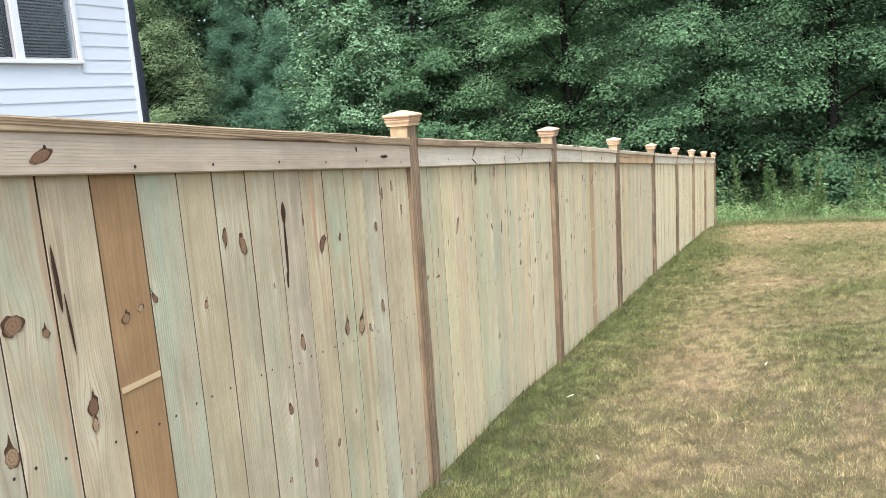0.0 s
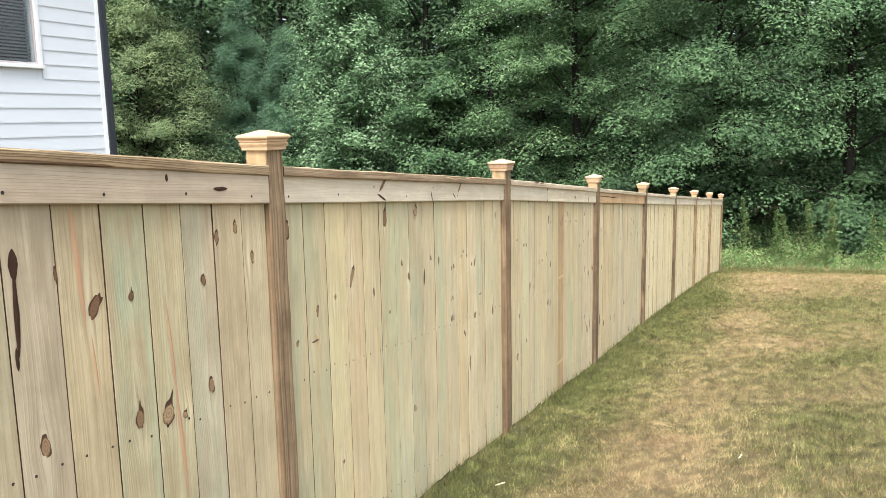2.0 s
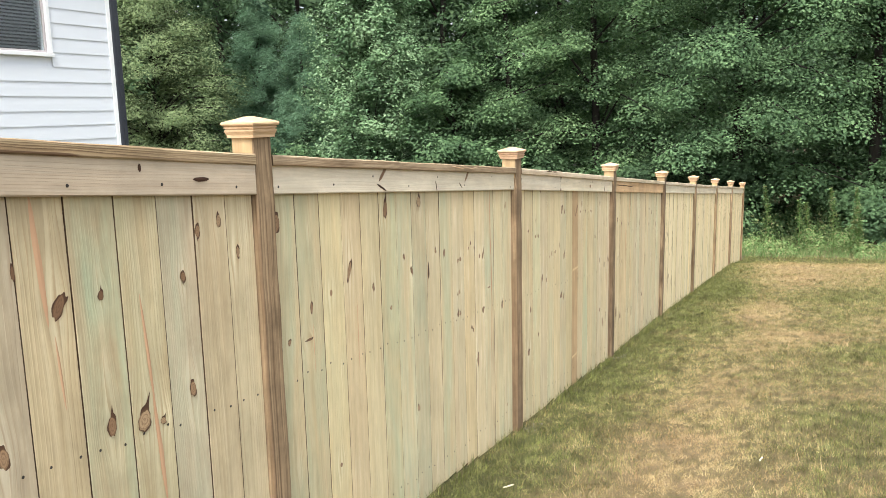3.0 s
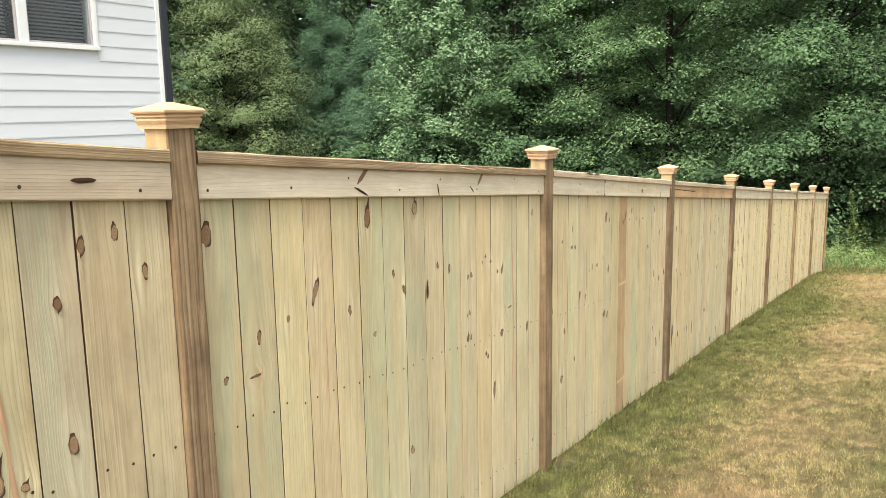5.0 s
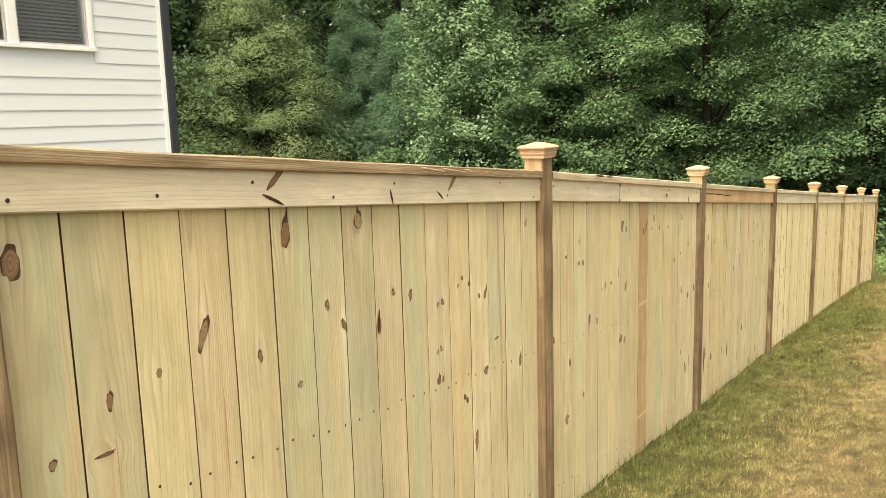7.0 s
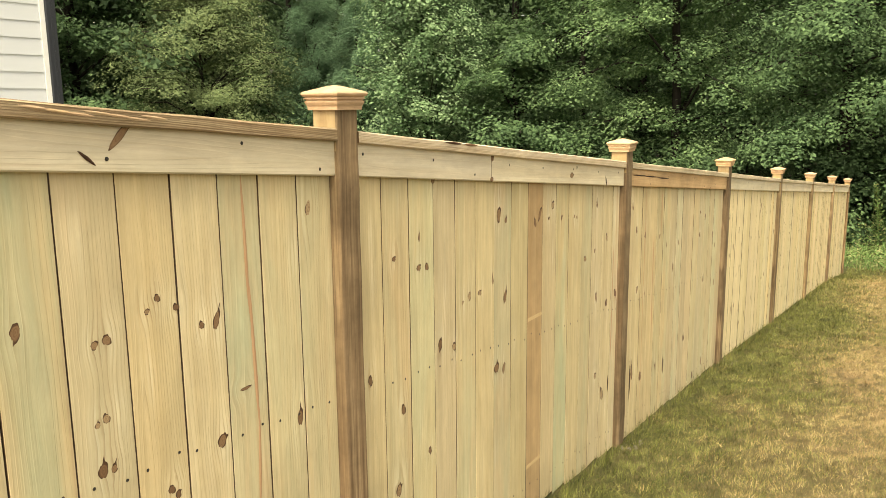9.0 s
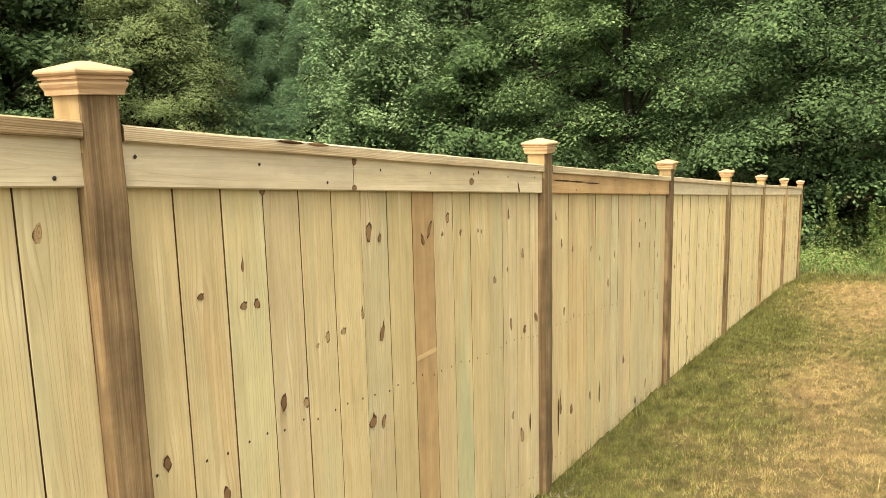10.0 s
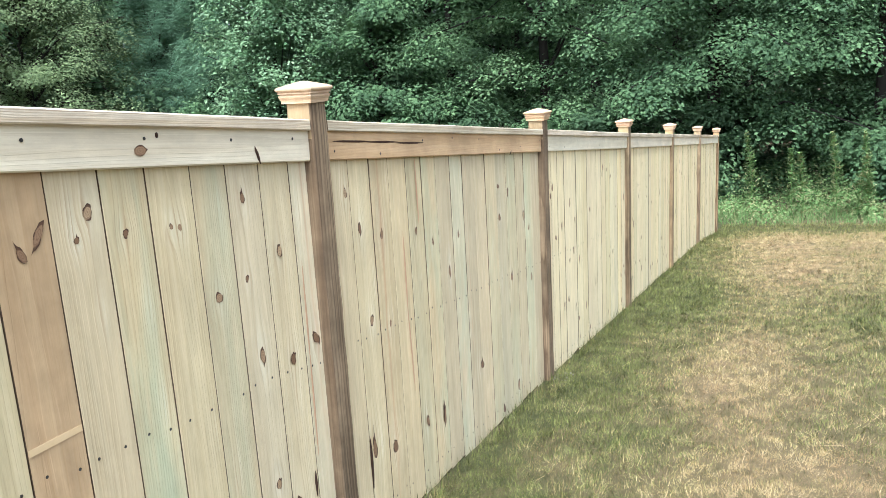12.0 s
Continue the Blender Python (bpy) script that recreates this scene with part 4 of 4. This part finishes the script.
def build_tree(x, y, height, spread, low, leaf, count, mat, label, seed, shape="oval", clump=0.75, slender=0.55, trunk=0.18, category="tree", per=150, flat=0.5, corners=4):
    """A tapered trunk, limbs that fork towards the crown's edge, and leaf sprays round the limbs' ends."""
    r = np.random.RandomState(seed)
    z0 = float(ground_z(np.array(float(x)), np.array(float(y)))) - 0.1
    tree = tagged(new("tree"), label, category)
    tree.matrix_basis = pose(x, y, z0)
    bend = r.uniform(-0.4, 0.4, 2)
    pts = [(bend[0] * (i / 8) ** 2 + r.uniform(-0.05, 0.05), bend[1] * (i / 8) ** 2 + r.uniform(-0.05, 0.05), height * 0.93 * i / 8) for i in range(9)]
    part("trunk", mesh("trunk", *tube(pts, [trunk * (1.15 - i / 8.2) for i in range(9)]), M_BARK, smooth=True), tree)
    tips, dirs, lv, lf = [], [], [], []
    boughs = max(9, int(count / per / 8))
    for i in range(boughs):
        u = (i + r.uniform(0, 1)) / boughs
        zz = low + (height - low) * u
        if shape == "oval":
            w = spread * (0.35 + 0.65 * math.sin(math.pi * min(1.0, 0.18 + u * 0.80))) * (1 - 0.45 * u ** 3)
        elif shape == "cone":
            w = spread * (1.02 - u) ** 0.8
        else:
            w = spread * math.sin(math.pi * (0.22 + 0.75 * u)) ** 0.6
        a = 2.4 * i + r.uniform(-0.5, 0.5)
        rad = w * r.uniform(0.78, 1.12)
        rise = rad * (0.45 if shape == "cone" else 0.28 if shape == "round" else 0.12)
        droop = rad * (0.05 if shape == "cone" else 0.20 if shape == "round" else 0.30)
        out, side = np.array([math.cos(a), math.sin(a)]), np.array([-math.sin(a), math.cos(a)])

        def along(s, q=0.0):
            xy = out * rad * s + side * q
            return np.array([xy[0], xy[1], zz - rise * 0.6 + rise * s - droop * s * s])
        start = pts[min(8, max(1, int((zz - rise) / (height * 0.93) * 8)))]
        v, f = tube([start, tuple(along(0.45)), tuple(along(0.95))], [trunk * 0.30, trunk * 0.16, 0.012], 5)
        o = len(lv)
        lv += v
        lf += [tuple(q + o for q in face) for face in f]
        for j in range(8):
            s = 0.12 + 0.90 * (j + r.uniform(0, 1)) / 8
            tip = along(s, r.uniform(-1, 1) * (0.08 + 0.38 * s) * rad) + np.array([0, 0, r.normal(0, 0.13 * clump)])
            tips.append(tip)
            dirs.append(np.array([out[0] * 0.8, out[1] * 0.8, 0.7]))
    sprays = len(tips)
    tagged(part("branchwork", mesh("branchwork", lv, lf, M_BARK, smooth=True), tree), kind="stuff")
    tips, dirs = np.array(tips), np.array(dirs)
    which = r.randint(0, sprays, count)
    off = r.normal(0, 1, (count, 3))
    off /= np.linalg.norm(off, axis=1)[:, None]
    size = clump * r.uniform(0.6, 1.35, sprays)
    off *= (size[which] * r.uniform(0.15, 1.0, count) ** 0.5)[:, None]
    off[:, 2] = off[:, 2] * flat - 0.25 * (off[:, 0] ** 2 + off[:, 1] ** 2) / size[which]
    c = tips[which] + off
    nrm = off * 0.8 + dirs[which] * 0.45 + np.array([0, 0, 0.6])
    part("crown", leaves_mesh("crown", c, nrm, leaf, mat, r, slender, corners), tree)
    return tree


def polar(az, dist):
    """A place at that bearing (degrees to the left of the fence's line) and distance from the walk's middle."""
    return 1.6 - dist * math.sin(radians(az)), -0.5 + dist * math.cos(radians(az))


TREES = [
    # bearing, distance, height, spread, lowest leaf, leaf, count, foliage, shape, words
    (46.5, 31, 8.4, 3.3, 0.3, 0.08, 110000, M_LEAF_LIGHT, "round", "light green feathery tree at the wood's edge"),
    (54.5, 33, 9.5, 4.0, 0.3, 0.15, 30000, M_LEAF_DEEP, "round", "dark green broadleaf tree behind the fence"),
    (61.5, 30, 9.0, 4.0, 0.3, 0.15, 26000, M_LEAF_LIGHT, "round", "light green broadleaf tree behind the fence"),
    (32.0, 28, 12.5, 3.3, 0.2, 0.10, 96000, M_LEAF_SILVER, "cone", "dense upright ornamental tree with glossy leaves"),
    (25.5, 27, 5.6, 2.6, 0.1, 0.11, 40000, M_LEAF_DEEP, "round", "low spreading broadleaf tree in the undergrowth"),
    (21.5, 32, 13.0, 3.4, 2.0, 0.14, 36000, M_LEAF_DEEP, "oval", "tall shaded broadleaf tree with a dark trunk"),
    (15.5, 26, 13.0, 4.4, 0.9, 0.09, 108000, M_LEAF_GUM, "oval", "large tree with star-shaped leaves and drooping boughs"),
    (5.5, 24, 12.5, 4.0, 0.8, 0.088, 104000, M_LEAF_DEEP, "oval", "large broadleaf tree over the lawn's end"),
    (-3.0, 24, 12.0, 3.8, 0.7, 0.088, 84000, M_LEAF_DEEP, "oval", "large broadleaf tree over the lawn's end"),
    (-11.0, 25, 12.0, 4.2, 0.8, 0.15, 26000, M_LEAF_DEEP, "oval", "large broadleaf tree over the lawn's end"),
    (39.5, 33, 9.0, 2.2, 1.0, 0.17, 70000, M_LEAF_BLUE, "cone", "blue-green pine standing in the wood"),
    (36.4, 31.5, 7.6, 1.8, 0.8, 0.17, 60000, M_LEAF_BLUE, "cone", "blue-green pine standing in the wood"),
    (43.0, 41, 7.0, 2.6, 0.2, 0.14, 30000, M_LEAF_DEEP, "round", "broadleaf tree in the wood"),
]
for i, (a, d, h, w, low, leaf, count, mat, shape, words) in enumerate(TREES):
    needles = mat is M_LEAF_BLUE
    silver, tall = mat is M_LEAF_SILVER, h > 11
    build_tree(*polar(a, d), h, w, low, leaf, count, mat, words, 100 + i, shape, clump=0.45 if needles else 0.6 if silver else 0.92 if tall else 0.7,
               slender=0.09 if needles else 0.55 if i == 0 else 0.66, trunk=0.09 if silver else 0.17, per=260 if needles else 170 if silver else 380 if tall else 240,
               flat=0.85 if needles or silver else 0.48 if tall else 0.6, corners=3 if needles else 4)
r0 = random.Random(77)
for i in range(19):
    a, d = -14 + 82 * (i + r0.uniform(-0.2, 0.2)) / 18, r0.uniform(33, 41)
    if 31 < a < 45:
        d += 8
    build_tree(*polar(a, d), r0.uniform(17, 22), r0.uniform(4.5, 5.5), 0.8, 0.22, 17000, M_LEAF_SHADE,
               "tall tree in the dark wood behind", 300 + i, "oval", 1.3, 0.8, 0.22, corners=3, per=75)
for i in range(24):
    a = -12 + 36 * (i + r0.uniform(-0.3, 0.3)) / 15 if i < 16 else 26 + 36 * (i - 16 + r0.uniform(-0.3, 0.3)) / 7
    d = r0.uniform(22.5, 25) if i < 16 else r0.uniform(25, 29)
    build_tree(*polar(a, d), r0.uniform(1.3, 2.7) if i < 16 else r0.uniform(1.8, 3.0), r0.uniform(1.3, 1.9), 0.05, 0.13, 9000, M_LEAF_SHADE if i < 16 and i % 3 else r0.choice((M_LEAF_DEEP, M_LEAF_DEEP, M_LEAF_LIGHT)) if i > 15 else M_LEAF_DEEP,
               "leafy shrub in the undergrowth at the wood's edge", 400 + i, "round", 0.5, 0.7, 0.05, "shrub", corners=3)


# the far wood: one deep mass of foliage behind the single trees
fw = np.random.RandomState(21)
n_far = 100000
fa = np.radians(fw.uniform(-18, 70, n_far))
fd = fw.uniform(50, 58, n_far)
fx, fy = 1.6 - fd * np.sin(fa), -0.5 + fd * np.cos(fa)
fz = -2.0 + 29 * fw.uniform(0, 1, n_far) ** 0.9 * (0.85 + 0.12 * np.sin(fa * 23) + 0.08 * np.sin(fa * 61))
far_wood = new("far_wood", leaves_mesh("far_wood", np.stack([fx, fy, fz], 1), np.stack([np.sin(fa), -np.cos(fa), np.full(n_far, 0.8)], 1), 0.55, M_LEAF_SHADE, fw, 0.9, 3))
tagged(far_wood, "deep green foliage of the wood far behind", "wood", kind="stuff")


# ---- grass and weeds ----
def blades(name, x, y, length, width, mat, seed, lean=0.55):
    """Leaning tapered blades in tufts that share a lean; lush blades stand longer, dry ones lie flat."""
    r = np.random.RandomState(seed)
    n = len(x)
    dry = dry_at(x, y)
    z = ground_z(x, y) - 0.004
    a = 12.0 * field(x, y, 0.12, 41, 2) + r.normal(0, 1.25, n)
    L = length * r.uniform(0.5, 1.3, n) * (1.15 - 0.35 * dry) * (0.6 + 0.8 * field(x, y, 0.10, 47, 2))
    t = r.uniform(0.15, 1.0, n) * lean * (0.8 + 0.5 * dry)
    b = a + r.uniform(-1.0, 1.0, n) + np.pi / 2
    d = np.stack([np.cos(a), np.sin(a)], 1)
    s = np.stack([np.cos(b), np.sin(b)], 1) * (width * r.uniform(0.6, 1.3, n) / 2)[:, None]
    v = np.zeros((n, 3, 3))
    base = np.stack([x, y], 1)
    v[:, 0, :2], v[:, 1, :2] = base - s, base + s
    v[:, 2, :2] = base + d * (L * t)[:, None]
    v[:, :, 2] = z[:, None]
    v[:, 2, 2] += L * np.maximum(0.25, 1 - 0.5 * t)
    me = bpy.data.meshes.new(name)
    me.vertices.add(3 * n)
    me.vertices.foreach_set("co", v.ravel())
    me.loops.add(3 * n)
    me.loops.foreach_set("vertex_index", np.arange(3 * n, dtype=np.int32))
    me.polygons.add(n)
    me.polygons.foreach_set("loop_start", np.arange(0, 3 * n, 3, dtype=np.int32))
    me.polygons.foreach_set("loop_total", np.full(n, 3, dtype=np.int32))
    me.materials.append(mat)
    me.attributes.new("dry", "FLOAT", "POINT").data.foreach_set("value", np.repeat(dry, 3))
    me.update(calc_edges=True)
    return new(name, me)


g = np.random.RandomState(5)


def scatter(n, x0, x1, y0, y1):
    return g.uniform(x0, x1, n), g.uniform(y0, y1, n)


# one lawn, whose blades thin out and widen evenly with the distance from the walk
ty = np.linspace(-0.6, 18.2, 400)
reach = np.maximum(3.3, ty - 2.6)
wide = np.minimum(5.2, 2.5 + 0.16 * np.maximum(ty, 0))
share = np.cumsum(wide / reach ** 1.25)
y = np.interp(g.uniform(0, share[-1], 700000), share, ty)
x = 0.04 + g.uniform(0, 1, 700000) * np.interp(y, ty, wide)
spread_w = (np.maximum(3.3, y - 2.6) / 3.3) ** 0.75
lawn = blades("grass", x, y, 0.036 * spread_w ** 0.25, 0.0027 * spread_w, M_BLADE, 11, 1.2)
tagged(lawn, "short patchy lawn grass, part green and part straw", "grass", kind="stuff")
# long dry stems lying on the lawn
x, y = g.uniform(0.3, 2.6, 260), g.uniform(0.0, 9.0, 260)
tagged(blades("straw", x, y, 0.085, 0.0035, M_MARK, 17, 2.2), "loose dry straw stems lying on the lawn", "straw", kind="stuff")
x, y = scatter(2500, 0.02, 0.10, -0.2, 17.2)
tagged(blades("grass", x, y, 0.07, 0.005, M_BLADE, 13, 0.5), "longer grass tufts along the fence's foot", "grass", kind="stuff")
x, y = scatter(9000, -2.0, 13.0, 17.9, 20.5)
tagged(blades("weeds", x, y, 0.22, 0.012, M_WEED, 14, 0.8), "unmown grassy weeds at the lawn's end", "weeds", kind="stuff")
hx, hy = scatter(230, -3.0, 14.0, 18.4, 23.5)
hw = g.uniform(0.25, 0.6, 230)
hh = g.uniform(0.2, 1.05, 230) * (0.6 + 0.14 * (hy - 18.4))
which = g.randint(0, 230, 80000)
off = g.normal(0, 1, (80000, 3))
off /= np.linalg.norm(off, axis=1)[:, None]
off[:, 2] = np.abs(off[:, 2])
cen = np.stack([hx[which], hy[which], ground_z(hx[which], hy[which])], 1) + off * np.stack([hw[which], hw[which], hh[which]], 1) * (g.uniform(0.3, 1, 80000) ** 0.4)[:, None]
brush = new("undergrowth", leaves_mesh("undergrowth", cen, off + np.array([0, 0, 0.5]), 0.06, M_WEED, g, 0.5, 3))
tagged(brush, "low tangled green undergrowth at the wood's edge", "undergrowth", kind="stuff")


def weed_stalk(x, y, height, seed):
    """A tall leafy stalk: a thin stem with narrow leaves all the way up and a few side shoots."""
    r = np.random.RandomState(seed)
    z = float(ground_z(np.array(x), np.array(y)))
    w = tagged(new("tall_weed"), "tall leafy green weed stalk at the lawn's end", "weed", "tall weeds")
    w.matrix_basis = pose(x, y, z)
    lean = r.uniform(-0.12, 0.12, 2)
    stem = [(lean[0] * f * f * height, lean[1] * f * f * height, height * f) for f in (0, 0.35, 0.7, 1.0)]
    part("stem", mesh("stem", *tube(stem, [0.012, 0.01, 0.007, 0.003], 5), M_WEED, smooth=True), w)
    n = int(260 * height)
    f = r.uniform(0.08, 1.0, n)
    a = r.uniform(0, 2 * np.pi, n)
    reach = 0.16 * (1.15 - f) * r.uniform(0.3, 1.2, n)
    c_ = np.stack([lean[0] * f * f * height + reach * np.cos(a), lean[1] * f * f * height + reach * np.sin(a), height * f + reach * 0.6], 1)
    nrm_ = np.stack([-np.cos(a) * 0.6, -np.sin(a) * 0.6, np.full(n, 0.9)], 1)
    part("foliage", leaves_mesh("foliage", c_, nrm_, 0.10, M_WEED, r, 0.22), w)


for i in range(22):
    weed_stalk(g.uniform(0.3, 8.5), g.uniform(18.3, 19.6), g.uniform(0.9, 1.8), 700 + i)

# crumbs of concrete round the post feet
for k, y in enumerate((0.0, 2.44, 4.88, 7.32)):
    r = random.Random(800 + k)
    vs, fs = [], []
    for _ in range(26):
        px, py, s = r.uniform(0.03, 0.16), y + r.uniform(-0.06, 0.14), r.uniform(0.004, 0.013)
        pz = float(ground_z(np.array(px), np.array(py)))
        o = len(vs)
        vs += [(px + s * r.uniform(.7, 1.2), py, pz), (px, py + s, pz + s * .3), (px - s, py, pz), (px, py - s * r.uniform(.7, 1.2), pz + s * .2), (px, py, pz + s), (px, py, pz - s)]
        fs += [(o + i, o + (i + 1) % 4, o + 4) for i in range(4)] + [(o + (i + 1) % 4, o + i, o + 5) for i in range(4)]
    tagged(new("concrete_crumbs", mesh("concrete_crumbs", vs, fs, M_CRUMB)), "grey concrete crumbs at the post's foot", "gravel", kind="stuff")

# torn slivers of pale wood left in the grass
for k, (x, y, size, turn) in enumerate(((0.37, 1.38, 0.030, 35), (1.50, 2.03, 0.020, 70), (0.77, 0.33, 0.018, 120))):
    r = random.Random(900 + k)
    w, h = size * 0.15, 0.004
    prof = [(-size, 0.25), (-size * 0.5, 1.0), (0.0, 0.85), (size * 0.55, 1.1), (size, 0.2)]
    vs = [(px, side * w * q * r.uniform(0.8, 1.2), z + 0.003 * math.sin(px * 60)) for px, q in prof for side, z in ((-1, 0), (1, 0), (1, h), (-1, h))]
    fs = [(i * 4 + j, i * 4 + (j + 1) % 4, i * 4 + 4 + (j + 1) % 4, i * 4 + 4 + j) for i in range(4) for j in range(4)] + [(3, 2, 1, 0), (16, 17, 18, 19)]
    chip = new("wood_chip", mesh("wood_chip", vs, fs, M_TRIM))
    chip.matrix_basis = pose(x, y, float(ground_z(np.array(x), np.array(y))) + 0.010, 0, r.uniform(-8, 8), turn)
    tagged(chip, "torn pale pine sliver lying in the grass", "wood chip", "wood chips")
